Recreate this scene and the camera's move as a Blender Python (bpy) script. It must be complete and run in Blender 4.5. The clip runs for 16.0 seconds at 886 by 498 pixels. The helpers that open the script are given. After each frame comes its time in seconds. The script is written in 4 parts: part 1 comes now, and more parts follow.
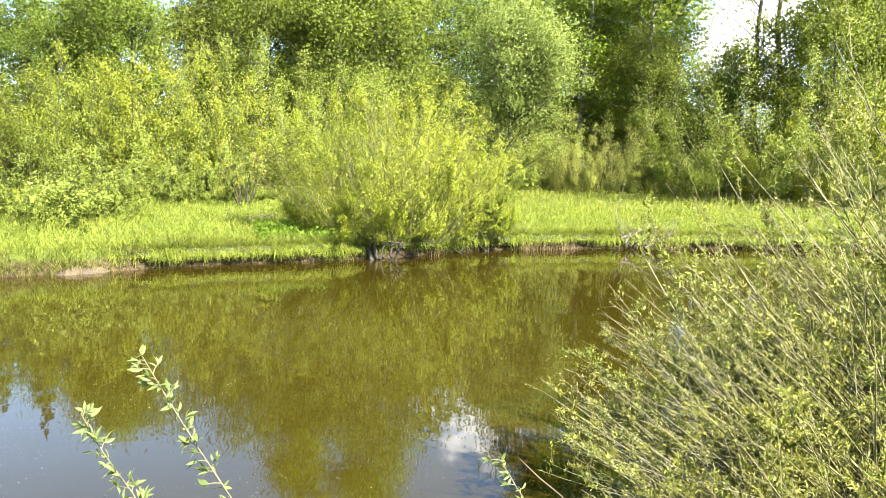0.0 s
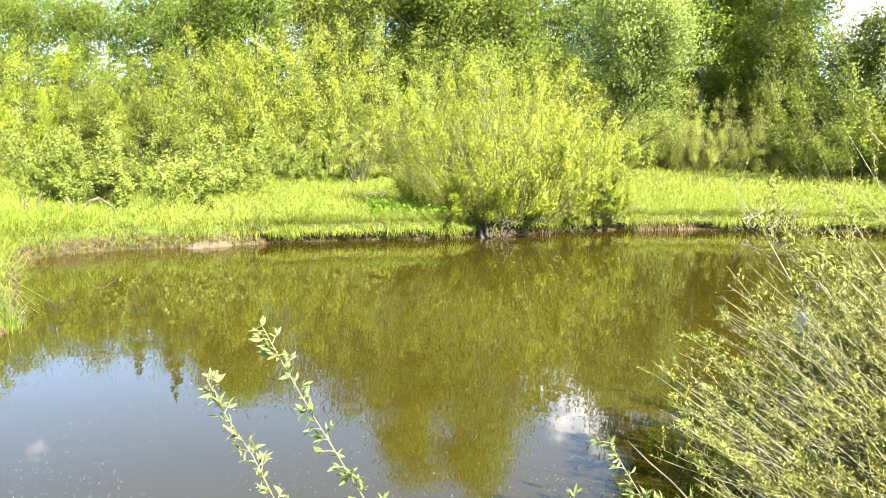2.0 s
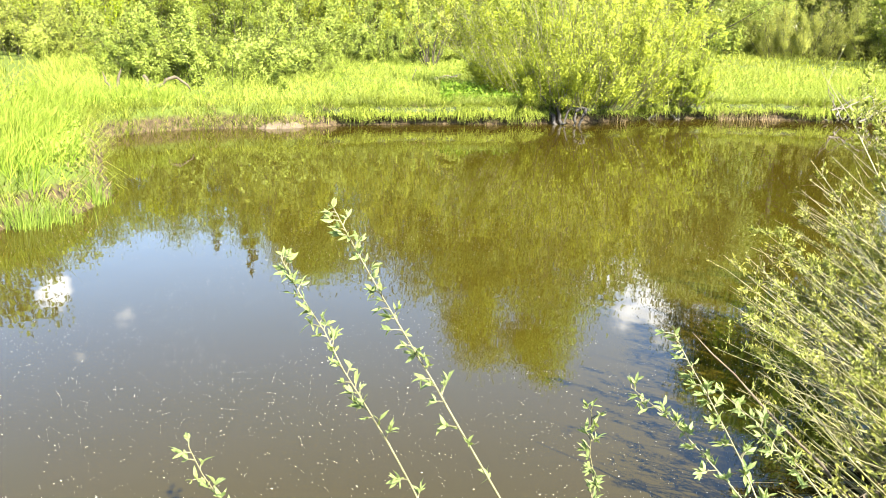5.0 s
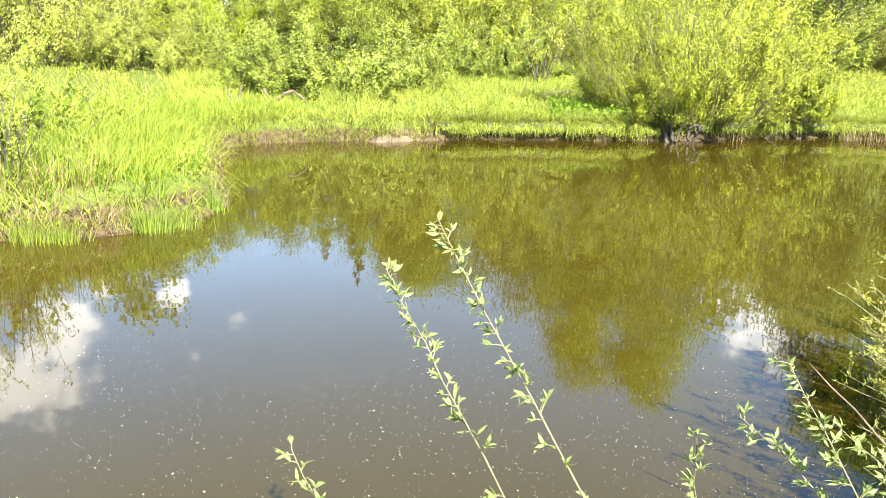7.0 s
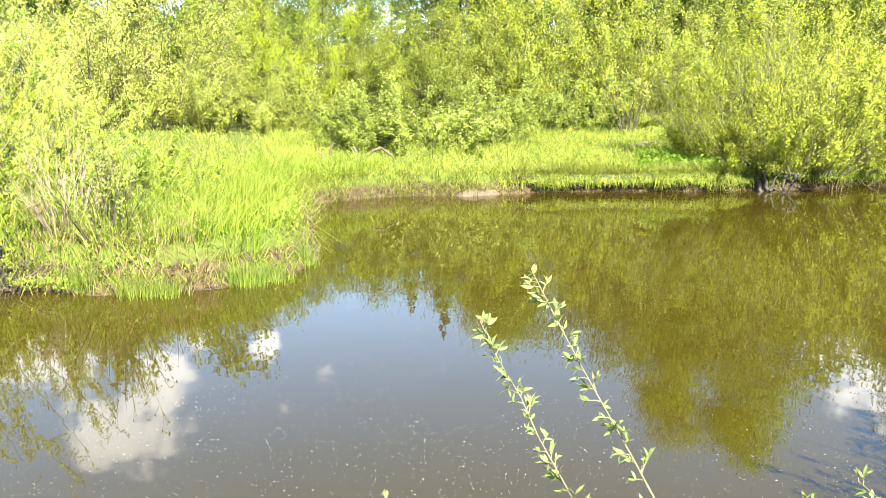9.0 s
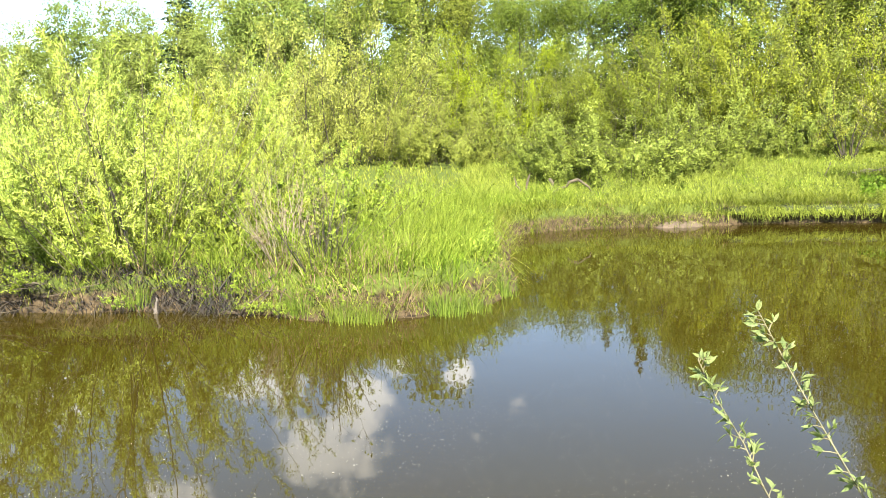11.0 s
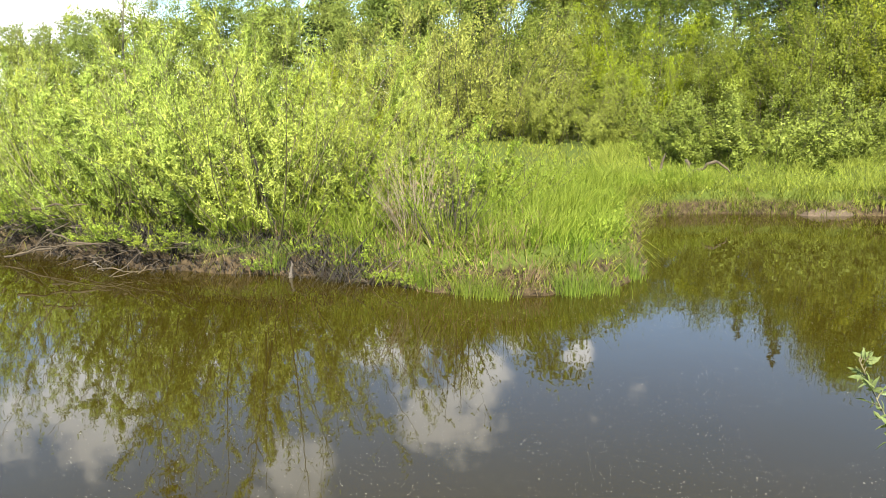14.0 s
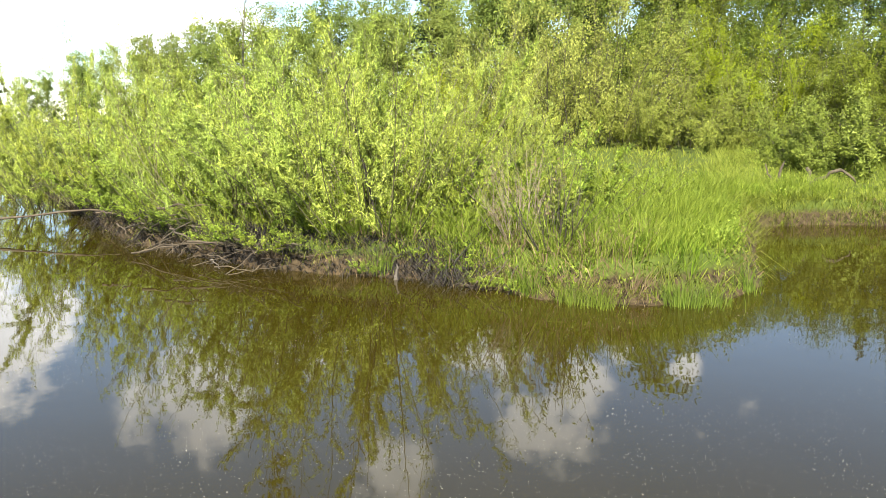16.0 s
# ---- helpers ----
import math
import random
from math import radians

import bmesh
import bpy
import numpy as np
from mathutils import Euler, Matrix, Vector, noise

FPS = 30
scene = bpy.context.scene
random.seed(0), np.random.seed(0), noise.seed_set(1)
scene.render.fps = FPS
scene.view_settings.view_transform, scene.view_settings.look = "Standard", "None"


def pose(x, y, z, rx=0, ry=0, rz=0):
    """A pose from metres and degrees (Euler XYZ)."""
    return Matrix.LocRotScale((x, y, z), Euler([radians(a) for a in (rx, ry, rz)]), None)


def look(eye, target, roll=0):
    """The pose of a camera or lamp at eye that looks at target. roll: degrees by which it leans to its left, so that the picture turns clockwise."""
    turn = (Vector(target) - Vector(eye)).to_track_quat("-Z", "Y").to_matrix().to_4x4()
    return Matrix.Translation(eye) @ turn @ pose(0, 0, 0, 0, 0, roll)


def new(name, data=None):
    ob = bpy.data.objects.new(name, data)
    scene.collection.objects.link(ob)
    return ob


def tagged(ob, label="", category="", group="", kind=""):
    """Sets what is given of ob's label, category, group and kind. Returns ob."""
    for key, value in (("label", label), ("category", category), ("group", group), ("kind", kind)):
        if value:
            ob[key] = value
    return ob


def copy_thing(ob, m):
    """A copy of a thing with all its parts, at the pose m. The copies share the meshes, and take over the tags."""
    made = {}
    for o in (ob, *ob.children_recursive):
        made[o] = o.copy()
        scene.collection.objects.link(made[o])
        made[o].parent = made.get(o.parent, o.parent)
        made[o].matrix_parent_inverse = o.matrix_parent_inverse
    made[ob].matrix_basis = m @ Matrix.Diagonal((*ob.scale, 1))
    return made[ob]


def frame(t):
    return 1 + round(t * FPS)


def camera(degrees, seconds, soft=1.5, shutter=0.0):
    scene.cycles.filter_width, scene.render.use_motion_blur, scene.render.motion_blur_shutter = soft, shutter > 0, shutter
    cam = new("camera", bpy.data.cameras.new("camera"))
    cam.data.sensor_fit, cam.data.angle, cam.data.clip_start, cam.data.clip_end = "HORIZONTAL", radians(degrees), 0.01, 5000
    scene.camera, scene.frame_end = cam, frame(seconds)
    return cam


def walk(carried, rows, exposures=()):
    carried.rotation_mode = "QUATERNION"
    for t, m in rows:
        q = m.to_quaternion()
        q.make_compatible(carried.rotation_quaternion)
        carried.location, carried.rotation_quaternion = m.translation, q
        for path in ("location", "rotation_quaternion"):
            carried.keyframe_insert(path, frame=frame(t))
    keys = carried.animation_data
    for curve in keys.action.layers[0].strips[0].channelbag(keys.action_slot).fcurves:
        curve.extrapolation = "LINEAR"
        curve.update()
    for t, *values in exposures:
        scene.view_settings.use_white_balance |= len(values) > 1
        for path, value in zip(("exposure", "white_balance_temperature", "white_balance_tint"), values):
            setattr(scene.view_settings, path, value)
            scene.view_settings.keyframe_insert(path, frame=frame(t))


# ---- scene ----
cam = camera(58.49, 16.0, soft=0.9)
EYE_HEIGHT = 2.0
# seconds, tilt, lean, turn, x, y
PATH = [
    (0, 84.01, -0.99, 0.17, 0.000, 0.000),
    (0.5, 84.12, -0.68, 2.27, 0.000, 0.000),
    (1, 83.90, -0.46, 5.10, 0.000, 0.000),
    (1.5, 83.36, -0.64, 6.96, 0.000, 0.000),
    (2, 82.32, -0.87, 8.22, 0.000, 0.000),
    (2.5, 80.27, -1.12, 8.59, 0.000, 0.000),
    (3, 78.21, -1.19, 8.97, 0.000, 0.000),
    (3.5, 76.22, -1.21, 9.34, 0.000, 0.000),
    (4, 74.87, -1.33, 10.16, 0.000, 0.000),
    (6.5, 73.93, -1.27, 19.49, 0.000, 0.000),
    (7, 74.85, -1.28, 21.17, 0.000, 0.000),
    (7.5, 76.83, -1.14, 22.76, -0.002, -0.001),
    (8, 77.65, -0.68, 24.07, -0.005, -0.002),
    (10.5, 80.96, 1.73, 36.44, -0.046, -0.021),
    (11, 81.26, 2.20, 40.96, -0.054, -0.025),
    (11.5, 81.72, 2.44, 42.98, -0.066, -0.031),
    (12, 81.85, 2.56, 44.88, -0.077, -0.036),
    (12.5, 81.82, 2.36, 46.55, -0.080, -0.038),
    (13, 81.94, 2.16, 48.25, -0.084, -0.039),
    (13.5, 81.69, 1.74, 49.42, -0.087, -0.041),
    (14, 79.79, 1.08, 50.25, -0.091, -0.042),
    (14.5, 78.99, 1.20, 52.17, -0.093, -0.043),
    (15, 79.44, 1.27, 54.11, -0.095, -0.044),
    (15.5, 80.14, 1.07, 56.07, -0.097, -0.045),
    (16, 80.31, 1.07, 57.85, -0.100, -0.046),
]
EXPOSURES = [(0, 3.07), (1.2, 3.09), (2.5, 3.37), (4, 3.37), (8, 3.28), (10.5, 3.06), (12, 2.01), (13, 1.93), (13.5, 1.97), (14, 2.21), (14.5, 2.56), (15, 2.36), (15.5, 2.23), (16, 2.19)]
walk(cam, [(t, pose(x, y, EYE_HEIGHT, a, b, c)) for t, a, b, c, x, y in PATH], EXPOSURES)

# ---- sky and sun ----
SUN_AZ, SUN_EL = 132.0, 45.0          # degrees clockwise from +y, degrees up


def sky_world():
    w = bpy.data.worlds.new("sky")
    w.use_nodes = True
    scene.world = w
    nt = w.node_tree
    nt.nodes.clear()
    N, L = nt.nodes.new, nt.links.new
    out, bg = N("ShaderNodeOutputWorld"), N("ShaderNodeBackground")
    sky = N("ShaderNodeTexSky")
    sky.sky_type, sky.sun_disc = "NISHITA", False
    sky.sun_elevation, sky.sun_rotation = radians(SUN_EL), radians(SUN_AZ)
    sky.air_density, sky.dust_density, sky.ozone_density = 1.0, 0.3, 2.6
    co = N("ShaderNodeTexCoord")
    puff = N("ShaderNodeTexNoise")
    puff.inputs["Scale"].default_value, puff.inputs["Detail"].default_value = 13.0, 8.0
    puff.inputs["Roughness"].default_value = 0.55
    L(co.outputs["Generated"], puff.inputs["Vector"])
    total = None
    # cloud heaps: turn to the left, height, half width in degrees
    for az, el, half in CLOUDS:
        d = Vector((-math.sin(radians(az)) * math.cos(radians(el)), math.cos(radians(az)) * math.cos(radians(el)), math.sin(radians(el))))
        sub = N("ShaderNodeVectorMath")
        sub.operation = "DISTANCE"
        sub.inputs[1].default_value = d
        L(co.outputs["Generated"], sub.inputs[0])
        r = N("ShaderNodeMapRange")
        r.inputs["From Min"].default_value, r.inputs["From Max"].default_value = radians(half) * 1.5, 0.0
        r.inputs["To Min"].default_value, r.inputs["To Max"].default_value = 0.0, 1.0
        L(sub.outputs["Value"], r.inputs["Value"])
        if total is None:
            total = r.outputs["Result"]
        else:
            m = N("ShaderNodeMath")
            m.operation = "MAXIMUM"
            L(total, m.inputs[0])
            L(r.outputs["Result"], m.inputs[1])
            total = m.outputs[0]
    add = N("ShaderNodeMath")
    add.operation = "MULTIPLY_ADD"
    L(puff.outputs["Fac"], add.inputs[0])
    add.inputs[1].default_value = 2.2
    L(total, add.inputs[2])
    edge = N("ShaderNodeMapRange")
    edge.interpolation_type = "SMOOTHSTEP"
    edge.inputs["From Min"].default_value, edge.inputs["From Max"].default_value = 1.46, 1.86
    L(add.outputs[0], edge.inputs["Value"])
    shade = N("ShaderNodeTexNoise")
    shade.inputs["Scale"].default_value, shade.inputs["Detail"].default_value = 4.0, 3.0
    L(co.outputs["Generated"], shade.inputs["Vector"])
    tone = N("ShaderNodeMix")
    tone.data_type = "RGBA"
    tone.inputs[6].default_value, tone.inputs[7].default_value = (4.0, 4.3, 4.9, 1), (11.5, 11.5, 11.5, 1)
    L(shade.outputs["Fac"], tone.inputs[0])
    mix = N("ShaderNodeMix")
    mix.data_type = "RGBA"
    L(edge.outputs["Result"], mix.inputs[0])
    L(sky.outputs["Color"], mix.inputs[6])
    L(tone.outputs[2], mix.inputs[7])
    L(mix.outputs[2], bg.inputs["Color"])
    bg.inputs["Strength"].default_value = 0.068
    L(bg.outputs[0], out.inputs[0])


CLOUDS = [(86.5, 12.5, 5.0), (76.5, 19, 5.2), (69.5, 16, 3.4), (61, 25, 3.2), (54, 17, 4), (48.5, 20, 5), (45, 16.5, 3), (40.5, 18, 1.6), (-2.9, 18, 4.6), (94, 5, 8), (75, 9, 6), (-22, 12, 9), (20, 55, 12), (-60, 40, 20), (140, 35, 22), (-120, 30, 18)]
sky_world()
sun = new("sun", bpy.data.lights.new("sun", "SUN"))
sun.data.energy, sun.data.angle, sun.data.color = 5.0, radians(0.55), (1.0, 0.94, 0.84)
sun.matrix_world = look((0, 0, 30), Vector((0, 0, 30)) - Vector((math.sin(radians(SUN_AZ)) * math.cos(radians(SUN_EL)), math.cos(radians(SUN_AZ)) * math.cos(radians(SUN_EL)), math.sin(radians(SUN_EL)))))

# ---- materials ----


def leaf_material(name, low, high, through_part=0.45, gloss=0.45, curve=1.4, grass=False):
    """Thin leaves: a tint for every leaf, another for every plant, and light that comes through."""
    m = bpy.data.materials.new(name)
    m.use_nodes = True
    nt = m.node_tree
    nt.nodes.clear()
    N, L = nt.nodes.new, nt.links.new
    geo, info, co = N("ShaderNodeNewGeometry"), N("ShaderNodeObjectInfo"), N("ShaderNodeTexCoord")
    mix = N("ShaderNodeMix")
    mix.data_type = "RGBA"
    mix.inputs[6].default_value, mix.inputs[7].default_value = (*low, 1), (*high, 1)
    L(geo.outputs["Random Per Island"], mix.inputs[0])
    big = N("ShaderNodeTexNoise")
    big.inputs["Scale"].default_value, big.inputs["Detail"].default_value = 0.9, 2.0
    L(co.outputs["Object"], big.inputs["Vector"])
    hsv = N("ShaderNodeHueSaturation")
    val = N("ShaderNodeMapRange")
    val.inputs["To Min"].default_value, val.inputs["To Max"].default_value = 0.7, 1.3
    L(big.outputs["Fac"], val.inputs["Value"])
    fine, grain, both_v = N("ShaderNodeTexNoise"), N("ShaderNodeMapRange"), N("ShaderNodeMath")
    fine.inputs["Scale"].default_value, fine.inputs["Detail"].default_value = 8.0, 3.0
    L(co.outputs["Object"], fine.inputs["Vector"])
    grain.inputs["From Min"].default_value, grain.inputs["From Max"].default_value = 0.3, 0.7
    grain.inputs["To Min"].default_value, grain.inputs["To Max"].default_value = 0.66, 1.34
    L(fine.outputs["Fac"], grain.inputs["Value"])
    both_v.operation = "MULTIPLY"
    L(val.outputs[0], both_v.inputs[0])
    L(grain.outputs[0], both_v.inputs[1])
    L(both_v.outputs[0], hsv.inputs["Value"])
    hue = N("ShaderNodeMapRange")
    hue.inputs["To Min"].default_value, hue.inputs["To Max"].default_value = 0.487, 0.513
    L(info.outputs["Random"], hue.inputs["Value"])
    L(hue.outputs[0], hsv.inputs["Hue"])
    L(mix.outputs[2], hsv.inputs["Color"])
    p, tr, ms, out = N("ShaderNodeBsdfPrincipled"), N("ShaderNodeBsdfTranslucent"), N("ShaderNodeMixShader"), N("ShaderNodeOutputMaterial")
    p.inputs["Roughness"].default_value = gloss
    p.inputs["Specular IOR Level"].default_value = 0.10
    # curved blades: the relief leans out of the clump that bears the leaf, or upwards in grass
    scl = N("ShaderNodeVectorMath")
    scl.operation = "SCALE"
    scl.inputs["Scale"].default_value = curve
    if grass:
        push = N("ShaderNodeCombineXYZ")
        push.inputs[2].default_value = 1.0
        L(push.outputs[0], scl.inputs[0])
    else:
        held, turn = N("ShaderNodeAttribute"), N("ShaderNodeVectorTransform")
        held.attribute_name = "out"
        turn.vector_type, turn.convert_from, turn.convert_to = "NORMAL", "OBJECT", "WORLD"
        L(held.outputs["Vector"], turn.inputs[0])
        L(turn.outputs[0], scl.inputs[0])
    way = scl.outputs[0]
    both, fin = N("ShaderNodeVectorMath"), N("ShaderNodeVectorMath")
    both.operation, fin.operation = "ADD", "NORMALIZE"
    L(geo.outputs["Normal"], both.inputs[0])
    L(way, both.inputs[1])
    L(both.outputs[0], fin.inputs[0])
    L(fin.outputs[0], p.inputs["Normal"])
    L(hsv.outputs[0], p.inputs["Base Color"])
    warm = N("ShaderNodeMix")
    warm.data_type, warm.blend_type = "RGBA", "MULTIPLY"
    warm.inputs[0].default_value = 1.0
    warm.inputs[7].default_value = (1.15, 1.2, 0.5, 1)
    L(hsv.outputs[0], warm.inputs[6])
    L(warm.outputs[2], tr.inputs["Color"])
    ms.inputs[0].default_value = through_part
    L(p.outputs[0], ms.inputs[1])
    L(tr.outputs[0], ms.inputs[2])
    L(ms.outputs[0], out.inputs[0])
    return m


def rough_material(name, a, b, scale, bump=0.4, rough=0.85, fine=6.0, c=None, stretch=(1, 1, 1)):
    """Bark, mud or dead wood: two scales of colour and relief."""
    m = bpy.data.materials.new(name)
    m.use_nodes = True
    nt = m.node_tree
    p = nt.nodes["Principled BSDF"]
    N, L = nt.nodes.new, nt.links.new
    co, mp = N("ShaderNodeTexCoord"), N("ShaderNodeMapping")
    mp.inputs["Scale"].default_value = stretch
    L(co.outputs["Object"], mp.inputs["Vector"])
    n1, n2 = N("ShaderNodeTexNoise"), N("ShaderNodeTexNoise")
    n1.inputs["Scale"].default_value, n1.inputs["Detail"].default_value = scale, 6
    n2.inputs["Scale"].default_value, n2.inputs["Detail"].default_value = scale * fine, 4
    L(mp.outputs[0], n1.inputs["Vector"])
    L(mp.outputs[0], n2.inputs["Vector"])
    ramp = N("ShaderNodeValToRGB")
    ramp.color_ramp.elements[0].position, ramp.color_ramp.elements[1].position = 0.32, 0.68
    ramp.color_ramp.elements[0].color, ramp.color_ramp.elements[1].color = (*a, 1), (*b, 1)
    L(n1.outputs["Fac"], ramp.inputs[0])
    mix = N("ShaderNodeMix")
    mix.data_type = "RGBA"
    mix.inputs[7].default_value = (*(c or a), 1)
    r2 = N("ShaderNodeMapRange")
    r2.inputs["From Min"].default_value, r2.inputs["From Max"].default_value = 0.5, 0.75
    L(n2.outputs["Fac"], r2.inputs["Value"])
    L(r2.outputs[0], mix.inputs[0])
    L(ramp.outputs[0], mix.inputs[6])
    L(mix.outputs[2], p.inputs["Base Color"])
    p.inputs["Roughness"].default_value = rough
    bp = N("ShaderNodeBump")
    bp.inputs["Strength"].default_value, bp.inputs["Distance"].default_value = bump, 0.02
    L(n2.outputs["Fac"], bp.inputs["Height"])
    L(bp.outputs[0], p.inputs["Normal"])
    return m


def water_material():
    m = bpy.data.materials.new("river_water")
    m.use_nodes = True
    nt = m.node_tree
    p = nt.nodes["Principled BSDF"]
    N, L = nt.nodes.new, nt.links.new
    co = N("ShaderNodeTexCoord")
    silt = N("ShaderNodeTexNoise")
    silt.inputs["Scale"].default_value, silt.inputs["Detail"].default_value = 0.35, 4
    L(co.outputs["Object"], silt.inputs["Vector"])
    mix = N("ShaderNodeMix")
    mix.data_type = "RGBA"
    mix.inputs[6].default_value, mix.inputs[7].default_value = (0.0146, 0.0108, 0.0011, 1), (0.0205, 0.0153, 0.0018, 1)
    L(silt.outputs["Fac"], mix.inputs[0])
    L(mix.outputs[2], p.inputs["Base Color"])
    p.inputs["Roughness"].default_value, p.inputs["IOR"].default_value = 0.02, 1.40
    mp = N("ShaderNodeMapping")
    mp.inputs["Scale"].default_value = (1.0, 1.0, 1.0)
    L(co.outputs["Object"], mp.inputs["Vector"])
    r = N("ShaderNodeTexNoise")
    r.inputs["Scale"].default_value, r.inputs["Detail"].default_value = 2.2, 2
    L(mp.outputs[0], r.inputs["Vector"])
    bp = N("ShaderNodeBump")
    bp.inputs["Strength"].default_value, bp.inputs["Distance"].default_value = 0.12, 0.012
    L(r.outputs["Fac"], bp.inputs["Height"])
    L(bp.outputs[0], p.inputs["Normal"])
    return m


def ground_material():
    """Turf on the level, wet brown mud on the steep bank and under water."""
    m = bpy.data.materials.new("turf_and_mud")
    m.use_nodes = True
    nt = m.node_tree
    p = nt.nodes["Principled BSDF"]
    N, L = nt.nodes.new, nt.links.new
    co, geo = N("ShaderNodeTexCoord"), N("ShaderNodeNewGeometry")
    sep = N("ShaderNodeSeparateXYZ")
    L(co.outputs["Object"], sep.inputs[0])
    n1, n2 = N("ShaderNodeTexNoise"), N("ShaderNodeTexNoise")
    n1.inputs["Scale"].default_value, n1.inputs["Detail"].default_value = 0.6, 6
    n2.inputs["Scale"].default_value, n2.inputs["Detail"].default_value = 14, 6
    for n in (n1, n2):
        L(co.outputs["Object"], n.inputs["Vector"])
    turf, mud = N("ShaderNodeValToRGB"), N("ShaderNodeValToRGB")
    turf.color_ramp.elements[0].color, turf.color_ramp.elements[1].color = (0.0279, 0.0403, 0.0062, 1), (0.062, 0.0806, 0.0124, 1)
    mud.color_ramp.elements[0].color, mud.color_ramp.elements[1].color = (0.0062, 0.00434, 0.00236, 1), (0.0651, 0.0465, 0.0236, 1)
    mud.color_ramp.elements[0].position, mud.color_ramp.elements[1].position = 0.3, 0.7
    L(n1.outputs["Fac"], turf.inputs[0])
    L(n2.outputs["Fac"], mud.inputs[0])
    lift = N("ShaderNodeMath")
    lift.operation = "MULTIPLY_ADD"
    L(n2.outputs["Fac"], lift.inputs[0])
    lift.inputs[1].default_value = 0.16
    L(sep.outputs["Z"], lift.inputs[2])
    fac = N("ShaderNodeMapRange")
    fac.inputs["From Min"].default_value, fac.inputs["From Max"].default_value = 0.27, 0.36
    L(lift.outputs[0], fac.inputs["Value"])
    mix = N("ShaderNodeMix")
    mix.data_type = "RGBA"
    L(fac.outputs[0], mix.inputs[0])
    L(mud.outputs[0], mix.inputs[6])
    L(turf.outputs[0], mix.inputs[7])
    L(mix.outputs[2], p.inputs["Base Color"])
    p.inputs["Roughness"].default_value = 0.9
    p.inputs["Specular IOR Level"].default_value = 0.12
    bp = N("ShaderNodeBump")
    bp.inputs["Strength"].default_value, bp.inputs["Distance"].default_value = 0.7, 0.04
    L(n2.outputs["Fac"], bp.inputs["Height"])
    L(bp.outputs[0], p.inputs["Normal"])
    return m


WILLOW = leaf_material("willow_leaf", (0.085, 0.109, 0.00652), (0.185, 0.223, 0.019), 0.28, 0.55)
SHRUB = leaf_material("shrub_leaf", (0.0726, 0.0938, 0.0119), (0.164, 0.196, 0.0318), 0.28, 0.55)
OLIVE = leaf_material("olive_leaf", (0.099, 0.114, 0.0193), (0.238, 0.265, 0.0528), 0.28, 0.55)
YELLOW = leaf_material("yellow_leaf", (0.0983, 0.116, 0.00336), (0.208, 0.242, 0.0106), 0.28, 0.5)
BIRCH = leaf_material("birch_leaf", (0.0496, 0.0683, 0.00564), (0.117, 0.147, 0.0177), 0.3, 0.55)
SPRUCE = leaf_material("spruce_needles", (0.0112, 0.0217, 0.0062), (0.0248, 0.0403, 0.0112), 0.1, 0.6, 0.25, True)
GRASS = leaf_material("grass_blade", (0.0549, 0.0721, 0.00691), (0.204, 0.226, 0.0353), 0.4, 0.55, 0.7, True)
LUSH = leaf_material("lush_grass_blade", (0.0584, 0.0827, 0.00669), (0.219, 0.257, 0.0363), 0.42, 0.55, 0.2, True)
HERB = leaf_material("deep_green_herb", (0.0546, 0.0936, 0.0052), (0.116, 0.163, 0.013), 0.4, 0.6, 0.4, True)
SEDGE = leaf_material("sedge_blade", (0.060, 0.092, 0.010), (0.125, 0.160, 0.025), 0.4, 0.5, 0.25, True)
STRAW = leaf_material("dead_grass", (0.0868, 0.062, 0.031), (0.186, 0.143, 0.0806), 0.3, 0.6, 0.25, True)
DRY = leaf_material("dry_leaf", (0.170, 0.180, 0.022), (0.250, 0.250, 0.050), 0.4, 0.6)
BARK = rough_material("dark_bark", (0.0186, 0.0143, 0.00744), (0.0527, 0.0409, 0.0211), 9, stretch=(1, 1, 0.25))
TWIG = rough_material("willow_twig", (0.0527, 0.0496, 0.0161), (0.112, 0.102, 0.0372), 12, 0.2, 0.6)
SPIT_LEAF = leaf_material("spit_willow_leaf", (0.0953, 0.125, 0.0146), (0.273, 0.339, 0.0626), 0.22, 0.4, 0.7)
SPIT_LEAF_B = leaf_material("spit_willow_yellow_leaf", (0.0916, 0.116, 0.0107), (0.254, 0.309, 0.0486), 0.22, 0.4, 0.7)
LOW_LEAF = leaf_material("low_willow_leaf", (0.0576, 0.0802, 0.00652), (0.192, 0.247, 0.0306), 0.22, 0.4, 0.6)
# near-black colour that stands in for the shade under the spit's willows
SHADE_DUFF = rough_material("shade_dark_litter", (0.00744, 0.00558, 0.00372), (0.0279, 0.0211, 0.0124), 12, rough=0.95)
NEAR_STEM = rough_material("near_willow_stem", (0.046, 0.044, 0.012), (0.140, 0.128, 0.042), 7, 0.2, 0.6)
NEAR_LEAF = leaf_material("young_bush_leaf", (0.075, 0.084, 0.0118), (0.222, 0.228, 0.0553), 0.28, 0.42, 0.4)
DEEP = leaf_material("deep_shrub_leaf", (0.0661, 0.081, 0.00607), (0.157, 0.177, 0.0181), 0.28, 0.55)
# greyer and paler than the birch leaf: haze of distance put into the colour
HAZED = leaf_material("hazed_distant_leaf", (0.0888, 0.118, 0.0192), (0.132, 0.166, 0.0326), 0.3, 0.6)
FRESH = leaf_material("fresh_birch_leaf", (0.078, 0.114, 0.0075), (0.177, 0.242, 0.0236), 0.3, 0.55)
PALE_LEAF = leaf_material("pale_tree_leaf", (0.073, 0.0945, 0.0155), (0.192, 0.232, 0.0527), 0.28, 0.55)
